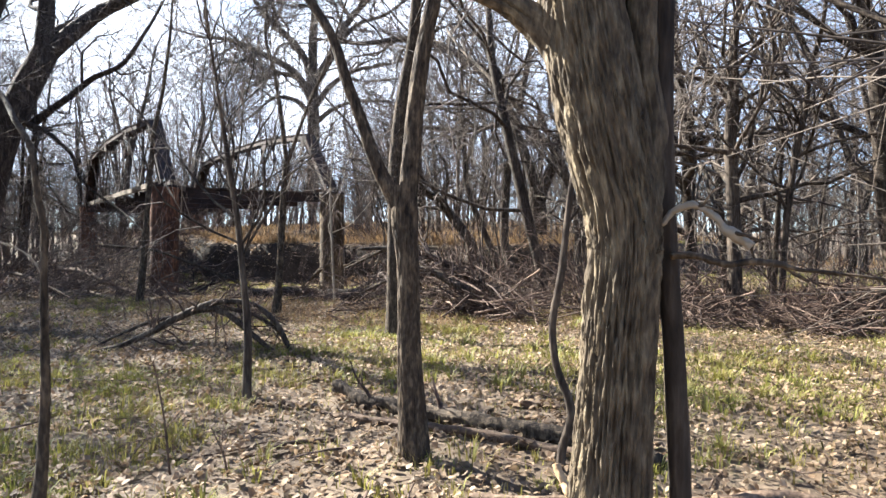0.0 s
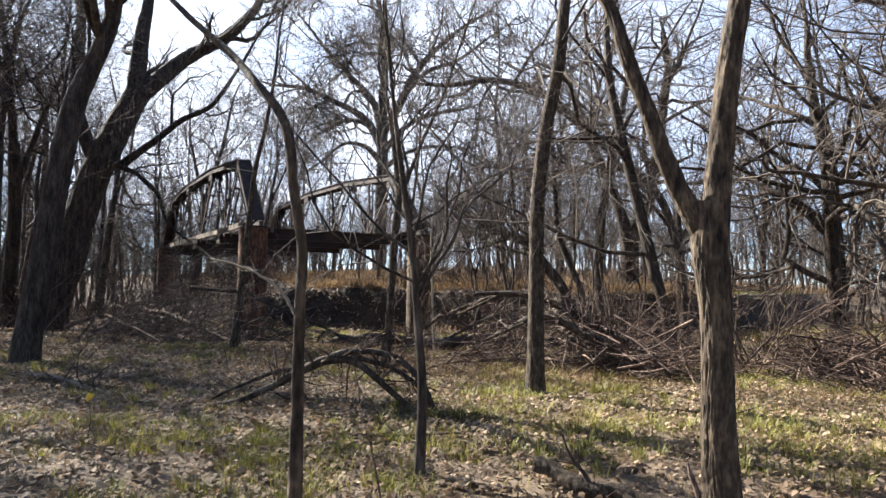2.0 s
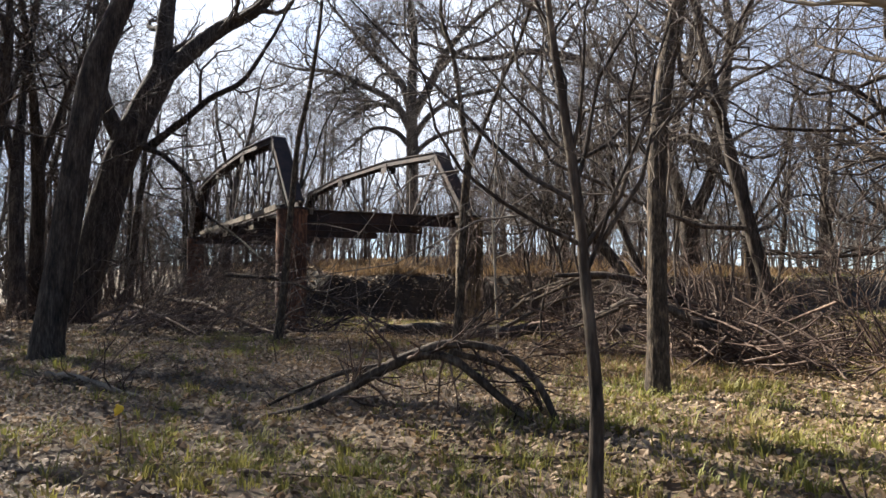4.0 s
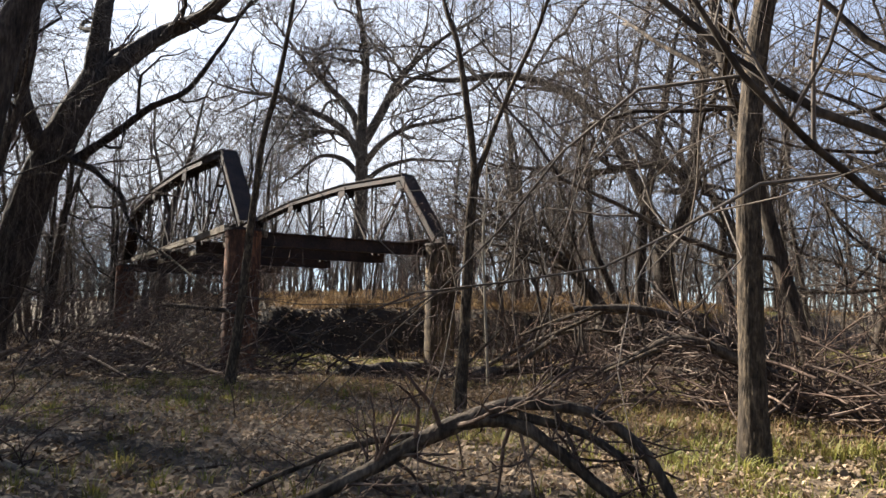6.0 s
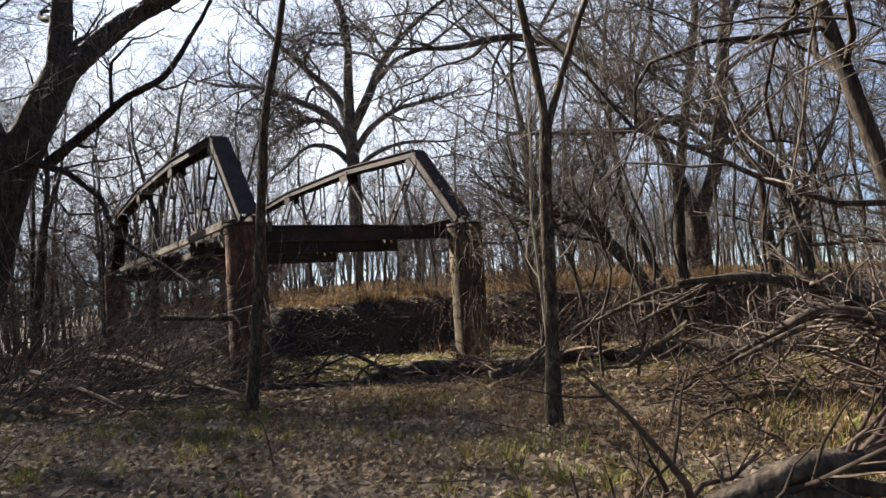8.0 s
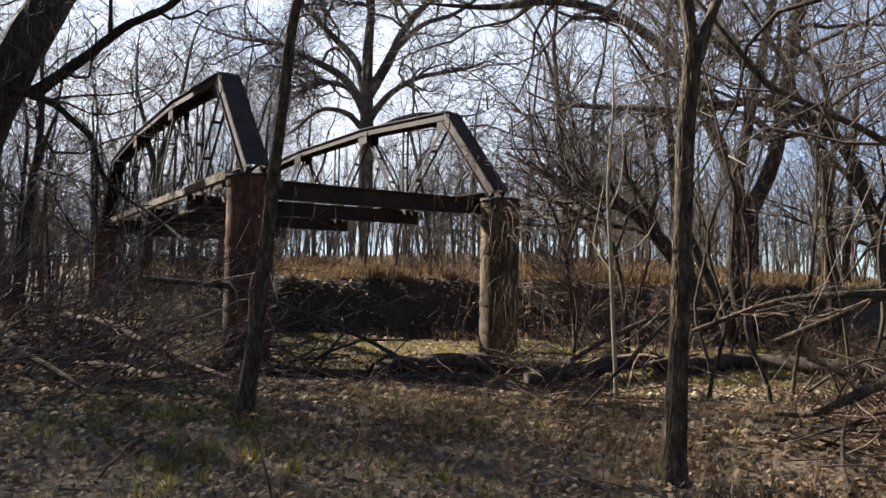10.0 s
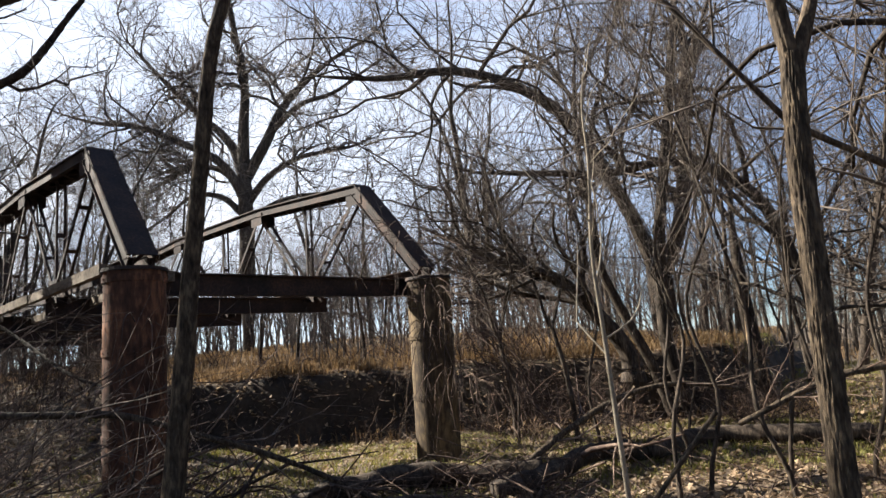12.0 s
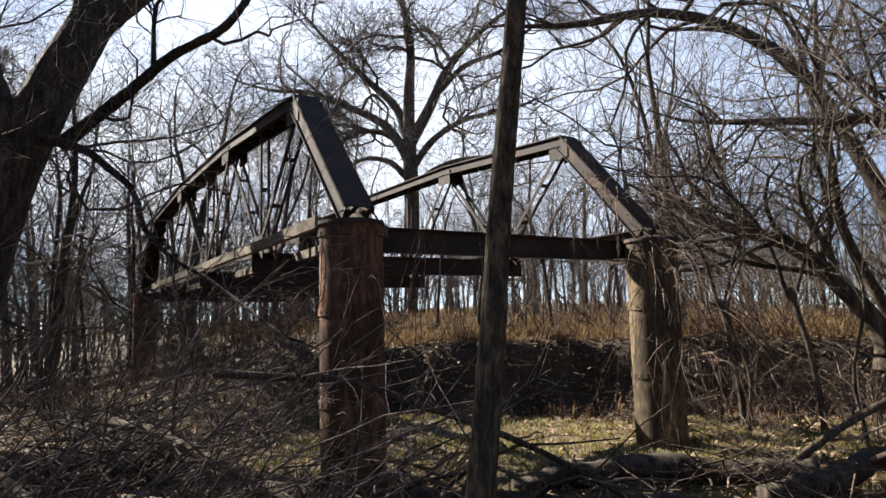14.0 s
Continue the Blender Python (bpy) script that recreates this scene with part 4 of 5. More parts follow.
for x0, x1, y0, y1, count, gap in ((5.5, 26, 17, 27, 18, 2.0), (-6, 30, 28, 44, 20, 2.4), (-27, -18, 9, 16, 5, 2.2), (-42, -27, 14, 32, 22, 2.0), (-46, -22, 34, 48, 34, 1.8), (-46, -8, 48, 64, 26, 2.4),
                                   (-8, 36, 44, 66, 30, 2.6), (-34, -16, -6, 8, 9, 2.6), (7, 16, 5, 15, 5, 2.5)):
    made, tries = 0, 0
    while made < count and tries < 400:
        tries += 1
        x, y = rng.uniform(x0, x1), rng.uniform(y0, y1)
        if room(x, y, gap) and clear_of_bridge(x, y):
            spots.append((x, y))
            made += 1
behind = len(spots)
# unseen trees behind and right of the camera, added to hold back sky light
for x0, x1, y0, y1, count, gap in ((-16, 24, -26, -3, 34, 2.4), (12, 26, -3, 12, 10, 2.4)):
    made, tries = 0, 0
    while made < count and tries < 400:
        tries += 1
        x, y = rng.uniform(x0, x1), rng.uniform(y0, y1)
        if room(x, y, gap):
            spots.append((x, y))
            made += 1
# the tree set only out of view, as a screen against the sky
unseen_tree = tree("slender bare tree in the winter wood", [[(0, 0, 0, 0.13), (0.2, 0.1, 2.5, 0.11), (0.1, 0.3, 5, 0.09), (0.3, 0.2, 7, 0.06)]], 77, n1=11, n2=70, n3=200, extra=4.5, ratio=0.4, depth=0.004, sides=8,
             lo=0.3, fine=False, group="slender trees of the wood")
for i, (x, y) in enumerate(spots):
    m = pose(x, y, g(x, y), rng.normal(0, 4), rng.normal(0, 4), rng.uniform(0, 360)) @ Matrix.Scale(rng.uniform(0.85, 1.35), 4)
    src = protos[i % 7] if i < behind else unseen_tree
    if i < 7 or i == behind:
        src.matrix_basis = m
    else:
        ob = copy_thing(src, m)
        ob.matrix_basis = m


def far_wood(seed, count, x0, x1, y0, y1, h0=6, h1=13, r0=0.05, r1=0.17, more=9, least=0.014):
    """A distant belt of bare trees."""
    rng = np.random.default_rng(seed)
    x, y, z = scatter(rng, count, x0, x1, y0, y1)
    h = rng.uniform(h0, h1, count)
    k = 5
    P = np.empty((count, k, 3))
    P[:, 0] = np.stack([x, y, z - 0.2], 1)
    d = np.stack([rng.normal(0, 0.1, count), rng.normal(0, 0.1, count), np.ones(count)], 1)
    for j in range(1, k):
        d = unit(d + rng.normal(size=(count, 3)) * 0.08)
        P[:, j] = P[:, j - 1] + d * (h / (k - 1))[:, None]
    R = rng.uniform(r0, r1, count)[:, None] * np.linspace(1, 0.2, k)[None]
    a = sprout(P, R, count * more, rng, 0.2, 45, 0.32, 4, 0.4, 0.18, least=least)
    b = sprout(*a, count * more * 3, rng, 0.2, 45, 0.55, 2, 0.3, 0.2, least=least * 0.65)
    return [tube_arrays(P, R, 5), tube_arrays(*a, 3), tube_arrays(*b, 3)]


tagged(new("far_woods", raw_mesh("far_woods", far_wood(7, 380, -95, 85, 62, 96) + far_wood(27, 420, -75, 40, 56, 84, 4, 11, 0.04, 0.12, 13, 0.013), M_FAR)), "distant belt of bare grey winter trees beyond the field", "woods", kind="stuff")

tagged(new("undergrowth", raw_mesh("undergrowth", far_wood(8, 280, -60, 50, 40, 64, 1.5, 5, 0.012, 0.035, 8, 0.008) + far_wood(9, 260, -46, -25, 18, 44, 1.5, 6.5, 0.014, 0.045, 8, 0.008)
                                 + far_wood(29, 150, -42, -14, 38, 56, 2.5, 7.0, 0.02, 0.06, 9, 0.01) + far_wood(26, 95, -15, 3, 28, 38, 1.5, 4.8, 0.014, 0.04, 8, 0.008) + far_wood(10, 70, 6, 26, 18, 36, 1.5, 5, 0.012, 0.035, 8, 0.006), M_FAR)), "thin bare undergrowth between the trees of the wood", "undergrowth", kind="stuff")

tagged(new("thicket", raw_mesh("thicket", far_wood(21, 150, -25, -13, 21.5, 31, 0.8, 2.3, 0.008, 0.02, 9, 0.006) + far_wood(22, 60, -24, -17, 27, 35, 1.2, 2.6, 0.01, 0.024, 10, 0.007)
                                 + far_wood(24, 120, -34, -20, 12, 22, 1.0, 3.6, 0.008, 0.022, 9, 0.006), M_THICKET)), "dense dark red-brown thicket of bare stems beside the bridge", "thicket", kind="stuff")
tagged(new("thicket", raw_mesh("thicket", far_wood(23, 50, 3, 10, 16.5, 20.5, 0.6, 1.6, 0.007, 0.016, 9, 0.005) + far_wood(25, 60, -15, 1, 25.0, 26.6, 0.4, 1.0, 0.007, 0.014, 8, 0.006), M_THICKET)), "low dark thicket of bare stems before the bank", "thicket", kind="stuff")

# ---------------------------------------------------------------- brush, logs, fallen limbs


def bush_mesh(seed, stems, high, spread, twigs, fine, droop=0.0, radius=0.012):
    rng = np.random.default_rng(seed)
    k = 7
    P = np.empty((stems, k, 3))
    P[:, 0] = np.stack([rng.normal(0, spread * 0.3, stems), rng.normal(0, spread * 0.3, stems), np.full(stems, -0.05)], 1)
    d = unit(np.stack([rng.normal(0, 0.55, stems), rng.normal(0, 0.55, stems), np.full(stems, 1.0)], 1))
    L = high * rng.uniform(0.6, 1.3, stems)
    for j in range(1, k):
        d = unit(d + rng.normal(size=(stems, 3)) * 0.16 + np.array([0, 0, -droop]))
        P[:, j] = P[:, j - 1] + d * (L / (k - 1))[:, None]
    R = radius * rng.uniform(0.6, 1.5, stems)[:, None] * np.linspace(1, 0.35, k)[None]
    a = sprout(P, R, twigs, rng, 0.15, 48, 0.5, 4, 0.1, 0.22, least=0.004)
    b = sprout(*a, fine, rng, 0.15, 48, 0.55, 2, 0.1, 0.22, least=0.003)
    return raw_mesh("stem", [tube_arrays(P, R, 5)], M_BRUSH), raw_mesh("twig", [tube_arrays(*a, 3), tube_arrays(*b, 3)], M_BRUSH)


bushes = [bush_mesh(80, 14, 1.7, 0.8, 70, 130, 0.10), bush_mesh(81, 18, 1.2, 1.0, 80, 130, 0.16), bush_mesh(82, 12, 2.6, 0.7, 70, 130, 0.05), bush_mesh(83, 22, 0.8, 1.1, 80, 120, 0.2)]


def bush(x, y, kind, size, rot, label, tilt=(0, 0)):
    ob = new("bush")
    stuff_mesh("stem", bushes[kind][0], ob)
    stuff_mesh("twig", bushes[kind][1], ob)
    ob.matrix_basis = pose(x, y, g(x, y), tilt[0], tilt[1], rot) @ Matrix.Scale(size, 4)
    return tagged(ob, label, "bush", "brush along the creek")


rng = np.random.default_rng(12)
for x0, x1, y0, y1, count, lab in ((-20, -12.6, 15.6, 19.5, 6, "dense tangle of bare brown brush beside the pier"),
                                   (-2.4, 7, 13.2, 16.4, 16, "low pile of dead brown brush at the clearing edge"),
                                   (-5.5, 1, 23.6, 26, 12, "bare brush in front of the creek bank"),
                                   (-30, -14, 26, 33, 22, "thicket of bare stems under the bridge"),
                                   (-12, 1, 27.9, 29.6, 18, "bare stems along the top of the bank"),
                                   (8, 17, 17, 24, 8, "bare brush among the trees"),
                                   (-30, -13.5, 9.5, 16.2, 30, "dark bare brush under the tall trees")):
    for i in range(count):
        x, y = rng.uniform(x0, x1), rng.uniform(y0, y1)
        kind, size = int(rng.integers(0, 4)), rng.uniform(0.7, 1.25)
        if -6 < x < -0.6 and y < 24:
            if y > 17:
                continue
            kind, size = 3, size * 0.7
        bush(x, y, kind, size, rng.uniform(0, 360), lab, (rng.normal(0, 9), rng.normal(0, 9)))
for x, y, k, s, rot in ((-10.4, 17.4, 3, 1.0, 80), (-2.2, 14.6, 3, 0.9, 90), (-5.6, 18.4, 3, 0.8, 20)):
    bush(x, y, k, s, rot, "bare arching brush with sunlit twigs")


def pile_mesh(seed, count):
    """A heap of dead sticks."""
    rng = np.random.default_rng(seed)
    k = 5
    P = np.empty((count, k, 3))
    mid = np.stack([rng.normal(0, 0.7, count), rng.normal(0, 0.45, count), np.abs(rng.normal(0.1, 0.32, count))], 1)
    yaw = rng.uniform(0, 6.28, count)
    d = unit(np.stack([np.cos(yaw), 0.7 * np.sin(yaw), rng.normal(0, 0.3, count)], 1))
    L = rng.uniform(0.5, 2.2, count)
    P[:, 0] = mid - d * (L / 2)[:, None]
    for j in range(1, k):
        d = unit(d + rng.normal(size=(count, 3)) * 0.12)
        P[:, j] = P[:, j - 1] + d * (L / (k - 1))[:, None]
    P[:, :, 2] = np.maximum(P[:, :, 2], -0.02)
    R = rng.uniform(0.006, 0.026, count)[:, None] * np.linspace(1, 0.45, k)[None]
    a = sprout(P, R, count * 3, rng, 0.2, 42, 0.4, 4, 0.15, 0.2, least=0.003)
    return raw_mesh("brush_heap", [tube_arrays(P, R, 6), tube_arrays(*a, 3)], M_BRUSH)


piles = [pile_mesh(85, 60), pile_mesh(86, 45), pile_mesh(87, 70)]
prng = np.random.default_rng(31)
for i in range(27):
    x, y = (prng.uniform(-2.9, 6.5), prng.uniform(12.9, 15.6)) if i < 20 else ((prng.uniform(-15, -9.5), prng.uniform(16.4, 19)) if i < 25 else (prng.uniform(-6.5, -4.5), prng.uniform(17.5, 20.0)))
    ob = new("brush_heap", piles[i % 3])
    ob.matrix_basis = pose(x, y, g(x, y), 0, 0, prng.uniform(0, 360)) @ Matrix.Scale(prng.uniform(0.6, 1.0), 4)
    tagged(ob, "heap of dead grey-brown sticks and branches", "brush pile", "brush piles", "stuff")


def spray_mesh(seed, stems, reach):
    """Long thin stems that lean one way, +x, and arch."""
    rng = np.random.default_rng(seed)
    k = 9
    P = np.empty((stems, k, 3))
    P[:, 0] = np.stack([rng.normal(0, 0.35, stems), rng.normal(0, 0.5, stems), np.full(stems, -0.05)], 1)
    d = unit(np.stack([rng.uniform(0.25, 1.6, stems), rng.normal(0, 0.45, stems), np.full(stems, 1.0)], 1))
    L = reach * rng.uniform(0.6, 1.5, stems)
    for j in range(1, k):
        d = unit(d + rng.normal(size=(stems, 3)) * 0.11 + np.array([0.02, 0, -0.05]))
        P[:, j] = P[:, j - 1] + d * (L / (k - 1))[:, None]
    R = rng.uniform(0.007, 0.018, stems)[:, None] * np.linspace(1, 0.3, k)[None]
    a = sprout(P, R, stems * 3, rng, 0.2, 38, 0.42, 6, 0.12, 0.2, least=0.0045)
    b = sprout(*a, stems * 4, rng, 0.2, 44, 0.5, 4, 0.1, 0.24, least=0.003)
    return raw_mesh("stem", [tube_arrays(P, R, 6)], M_STEM), raw_mesh("twig", [tube_arrays(*a, 4), tube_arrays(*b, 3)], M_STEM)


sprays = [spray_mesh(95, 8, 2.6), spray_mesh(96, 6, 2.2)]
for x, y, k, s, rot in ((-12.0, 15.3, 0, 1.05, 8), (-12.8, 16.5, 1, 1.15, 20), (-11.2, 15.9, 0, 0.95, -20), (-11.3, 14.6, 1, 0.9, -10), (-13.3, 15.2, 0, 1.1, -5), (-11.5, 17.0, 1, 1.0, 35), (-4.9, 19.9, 0, 0.6, 150),
                        (0.6, 15.2, 1, 0.8, 190), (-10.3, 14.5, 1, 0.8, 20), (-9.7, 15.1, 0, 0.6, 60), (-12.4, 14.1, 0, 1.0, 20), 
                        (1.8, 16.4, 0, 0.9, 170)):
    ob = new("bush")
    stuff_mesh("stem", sprays[k][0], ob)
    stuff_mesh("twig", sprays[k][1], ob)
    ob.matrix_basis = pose(x, y, g(x, y), 0, 0, rot) @ Matrix.Scale(s, 4)
    tagged(ob, "long thin bare stems arching from the brush", "bush", "brush along the creek")


def fallen(name, label, category, rows, mat, sides=20, depth=0.012, seed=0, twigs=0, twig_len=0.4, ends=True, thick=False):
    """A log or limb lying on the ground, with its broken ends closed and its twigs."""
    c = np.array(rows[0][:3])
    local = [(x - c[0], y - c[1], z - c[2], r) for x, y, z, r in rows]
    root = thing(name, tuple(c), label, category)
    part_mesh("stem", raw_mesh("stem", [furrowed(local, sides, 10 + 5 * len(local), depth, 4, seed, ends)], mat), root)
    if twigs:
        rng = np.random.default_rng(seed)
        s = resample(local, 12)
        a = sprout(s[None, :, :3], np.maximum(s[None, :, 3], 0.004), twigs, rng, 0.1, 55, twig_len, 5, 0.05, 0.22, thin=0.35, least=0.011 if thick else 0.004)
        b = sprout(*a, twigs * 4, rng, 0.2, 45, 0.55, 4, 0.05, 0.2, least=0.006 if thick else 0.0025)
        part_mesh("spray", raw_mesh("spray", [tube_arrays(*a, 5), tube_arrays(*b, 3)], M_STEM if thick else M_BRUSH), root)["kind"] = "stuff"
    return root


def log_at(points, r0, r1, name, label, **kw):
    n = len(points)
    rng = np.random.default_rng(kw["seed"] + 300)
    s = resample([(x, y, dz, r0 + (r1 - r0) * i / (n - 1)) for i, (x, y, dz) in enumerate(points)], n * 3)
    rows = []
    for x, y, dz, r in s:
        r = max(0.004, r) * rng.uniform(0.9, 1.1)
        x, y = x + rng.normal(0, r * 0.22), y + rng.normal(0, r * 0.22)
        rows.append((x, y, g(x, y) + r * 0.7 + dz + rng.normal(0, r * 0.15), r))
    return fallen(name, label, "log", rows, kw.pop("mat", M_ROT), **kw)


log_at([(2.2, 5.35, 0), (1.7, 5.6, 0), (1.2, 5.8, 0.0), (0.6, 6.1, 0.01), (0.0, 6.35, 0.02), (-0.35, 6.5, 0.05), (-0.65, 6.65, 0.15)], 0.078, 0.055, "fallen_log", "rotting brown log with an upturned broken end", seed=1, depth=0.028, twigs=5, twig_len=0.2, mat=M_BARK_MID)
log_at([(1.75, 5.35, 0), (1.1, 5.62, 0), (0.5, 5.85, 0.02), (0.0, 6.0, 0.03), (-0.6, 6.2, 0.0)], 0.045, 0.028, "fallen_log", "thinner barkless log beside the rotting log", seed=2, depth=0.006, mat=M_ROT)
log_at([(1.03, 4.45, -0.03), (1.7, 4.6, -0.04), (2.4, 4.8, -0.05), (3.3, 4.9, -0.05)], 0.06, 0.08, "fallen_log", "thick dark log half sunk in leaves", seed=3, depth=0.016)
log_at([(1.68, 4.5, -0.02), (1.6, 4.56, 0.08), (1.52, 4.65, 0.22)], 0.02, 0.026, "broken_stub", "pale broken branch stub on the dark log", seed=4, mat=M_HEART, depth=0.004)
log_at([(-3.9, 6.75, 0), (-3.3, 6.85, 0), (-2.6, 6.77, 0), (-1.65, 6.62, 0), (-0.8, 6.45, 0)], 0.03, 0.024, "fallen_branch", "long thin dark branch lying on leaves", seed=5, depth=0.004)
log_at([(-3.4, 7.6, 0), (-2.6, 7.6, 0.02), (-1.5, 7.9, 0.05)], 0.02, 0.012, "fallen_branch", "thin dark stick lying on the ground", seed=6, depth=0.003)
log_at([(1.62, 6.68, 0), (1.3, 6.7, 0.0), (0.98, 6.72, 0)], 0.032, 0.028, "fallen_branch", "short dark branch in the grass", seed=7, depth=0.005)
log_at([(-0.2, 5.5, 0.0), (-0.5, 5.2, 0.04), (-0.75, 4.95, 0.0)], 0.022, 0.012, "fallen_branch", "dark crooked stick on the leaves", seed=16, depth=0.003)
log_at([(-11.9, 18.3, 0.1), (-10.5, 17.9, 0.12), (-9.3, 18.3, 0.05), (-8.2, 18.6, 0.0), (-6.6, 18.7, 0)], 0.09, 0.12, "fallen_log", "dark fallen trunk lying along the creek bed", seed=8, depth=0.02, twigs=20, mat=M_BARK)
log_at([(-8.9, 19.4, 0), (-7.8, 19.7, 0.10), (-6.8, 20.0, 0.08), (-5.2, 20.0, 0)], 0.13, 0.18, "fallen_log", "heavy dark log beside the pier", seed=9, depth=0.02, mat=M_BARK)
log_at([(-6.0, 19.2, 0), (-5.2, 19.7, 0.12), (-4.3, 20.6, 0.2), (-3.2, 21.6, 0)], 0.15, 0.13, "fallen_log", "thick rotten log in the creek bed", seed=10, depth=0.03, twigs=10, mat=M_BARK)
log_at([(-13.5, 17.6, 0), (-12.2, 17.0, 0.06), (-10.6, 16.4, 0.02)], 0.09, 0.06, "fallen_log", "dark fallen limb under the brush", seed=11, depth=0.012, twigs=14)
for k, (lab, twigs, rows) in enumerate((
    ("dark fallen tree propped above the grass on its branches", 34, [(-0.17, 14.60, 0.42, 0.100), (-0.60, 14.50, 0.66, 0.095), (-1.11, 14.40, 0.95, 0.085), (-1.65, 14.30, 1.20, 0.070), (-2.20, 14.20, 1.32, 0.055), (-2.99, 14.10, 1.31, 0.030)]),
    ("dark fallen limb arching over the brush heap", 30, [(-0.56, 13.60, 0.53, 0.080), (-0.92, 13.60, 0.66, 0.075), (-1.24, 13.60, 0.84, 0.070), (-1.76, 13.60, 0.93, 0.060), (-2.19, 13.60, 0.73, 0.045), (-2.73, 13.60, 0.46, 0.025)]),
    ("grey barkless limb sloping to the ground", 8, [(-1.93, 13.40, 0.82, 0.030), (-2.29, 13.40, 0.66, 0.028), (-2.59, 13.40, 0.52, 0.020)]),
    ("grey thin limb lying across the brush heap", 8, [(-2.57, 14.40, 1.29, 0.025), (-3.04, 14.40, 1.06, 0.025), (-3.41, 14.40, 0.89, 0.018)]),
    ("bare grey fallen limb with many side branches", 22, [(-3.83, 12.60, 0.60, 0.020), (-3.67, 12.60, 0.60, 0.035), (-3.51, 12.50, 0.69, 0.045), (-3.29, 12.40, 0.85, 0.050), (-3.12, 12.30, 0.98, 0.055)]),
    ("thin pale stem leaning over the creek logs", 6, [(-5.06, 15.20, 0.06, 0.012), (-4.65, 15.30, 0.49, 0.018), (-4.17, 15.40, 1.00, 0.020)]),
    ("thin grey pole lying across the brush", 8, [(-3.92, 15.60, 0.87, 0.022), (-3.01, 15.60, 1.22, 0.030), (-2.10, 15.60, 1.30, 0.035)]))):
    fallen("fallen_tree", lab, "fallen tree", [(x, y, z, r * (0.6 if k == 4 else 1)) for x, y, z, r in rows], M_BARK if k < 2 else M_BARK_MID, sides=16, depth=0.006, seed=300 + k, twigs=twigs, twig_len=0.3, thick=k < 2)
fallen("fallen_log", "heavy dark log lying along the creek edge", "log", [(-3.35, 21.19, -0.20, 0.140), (-1.91, 22.58, -0.20, 0.160), (-0.56, 22.05, -0.20, 0.170), (0.46, 21.80, -0.20, 0.150)], M_BARK, depth=0.02, seed=310)
log_at([(-14.5, 18.8, 0.9), (-12.8, 18.0, 0.7), (-11.2, 17.2, 0.35), (-9.6, 16.6, 0.0)], 0.08, 0.035, "fallen_tree", "bare fallen treetop lying before the pier", seed=34, depth=0.012, twigs=20, twig_len=0.4, thick=True)
log_at([(-15.0, 16.4, 0.2), (-13.4, 15.9, 0.5), (-11.8, 15.2, 0.3), (-10.4, 14.8, 0.0)], 0.06, 0.025, "fallen_tree", "bare fallen limb with pale sunlit side branches", seed=35, depth=0.008, twigs=16, twig_len=0.4, thick=True)
log_at([(0.6, 14.4, 0), (-1.0, 13.9, 0.1), (-2.8, 13.4, 0.05)], 0.05, 0.03, "fallen_branch", "grey fallen branch along the grass edge", seed=14, depth=0.006, twigs=26, twig_len=0.4)
log_at([(6.5, 16.6, 0), (4.6, 16.0, 0.25), (2.9, 15.6, 0.1)], 0.1, 0.05, "fallen_branch", "fallen limb among the trees", seed=15, depth=0.01, twigs=26, twig_len=0.4)

log_at([(-11.6, 17.1, 1.45), (-10.4, 17.5, 1.4), (-8.8, 18.1, 0.85), (-7.3, 18.7, 0.05)], 0.045, 0.03, "fallen_branch", "dark dead limb leaning down from the brush by the pier", seed=36, depth=0.006, twigs=16, twig_len=0.4, thick=True, mat=M_BARK_MID)
log_at([(-5.6, 20.4, 0.1), (-4.4, 20.9, 0.8), (-3.0, 21.3, 1.2), (-1.6, 21.8, 1.0)], 0.06, 0.03, "fallen_branch", "bare dead limb arched beside the vine-hung pier", seed=37, depth=0.006, twigs=10, twig_len=0.5, thick=True, mat=M_BARK_MID)

# the bowed dead limb that arches over the leaves
fallen("bowed_limb", "dark dead limb arching over leaves with branches touching the ground", "branch", [
    (-4.75, 8.25, 0.0, 0.026), (-4.35, 8.41, 0.11, 0.033), (-4.01, 8.55, 0.27, 0.043), (-3.66, 8.67, 0.475, 0.05), (-3.37, 8.74, 0.59, 0.053), (-3.15, 8.78, 0.58, 0.044), (-2.87, 8.82, 0.42, 0.036), (-2.58, 8.84, 0.19, 0.032), (-2.34, 8.85, 0.02, 0.024)],
    M_BARK, seed=20, depth=0.013, twigs=34, twig_len=0.24)
for k, rows in enumerate(([(-3.45, 8.72, 0.58, 0.045), (-3.26, 8.76, 0.66, 0.046), (-2.90, 8.82, 0.69, 0.036), (-2.58, 8.84, 0.62, 0.032), (-2.33, 8.85, 0.41, 0.032), (-2.12, 8.84, 0.04, 0.028)],
                          [(-3.1, 8.8, 0.62, 0.03), (-2.7, 8.95, 0.5, 0.026), (-2.4, 9.05, 0.28, 0.022), (-2.3, 9.2, 0.0, 0.018)],
                          [(-3.6, 8.7, 0.5, 0.026), (-4.1, 8.75, 0.4, 0.022), (-4.6, 8.72, 0.2, 0.018), (-5.0, 8.65, 0.0, 0.014)])):
    fallen("bowed_limb", "curved branch of the bowed dead limb", "branch", rows, M_BARK, seed=21 + k, depth=0.009, twigs=22, twig_len=0.3)

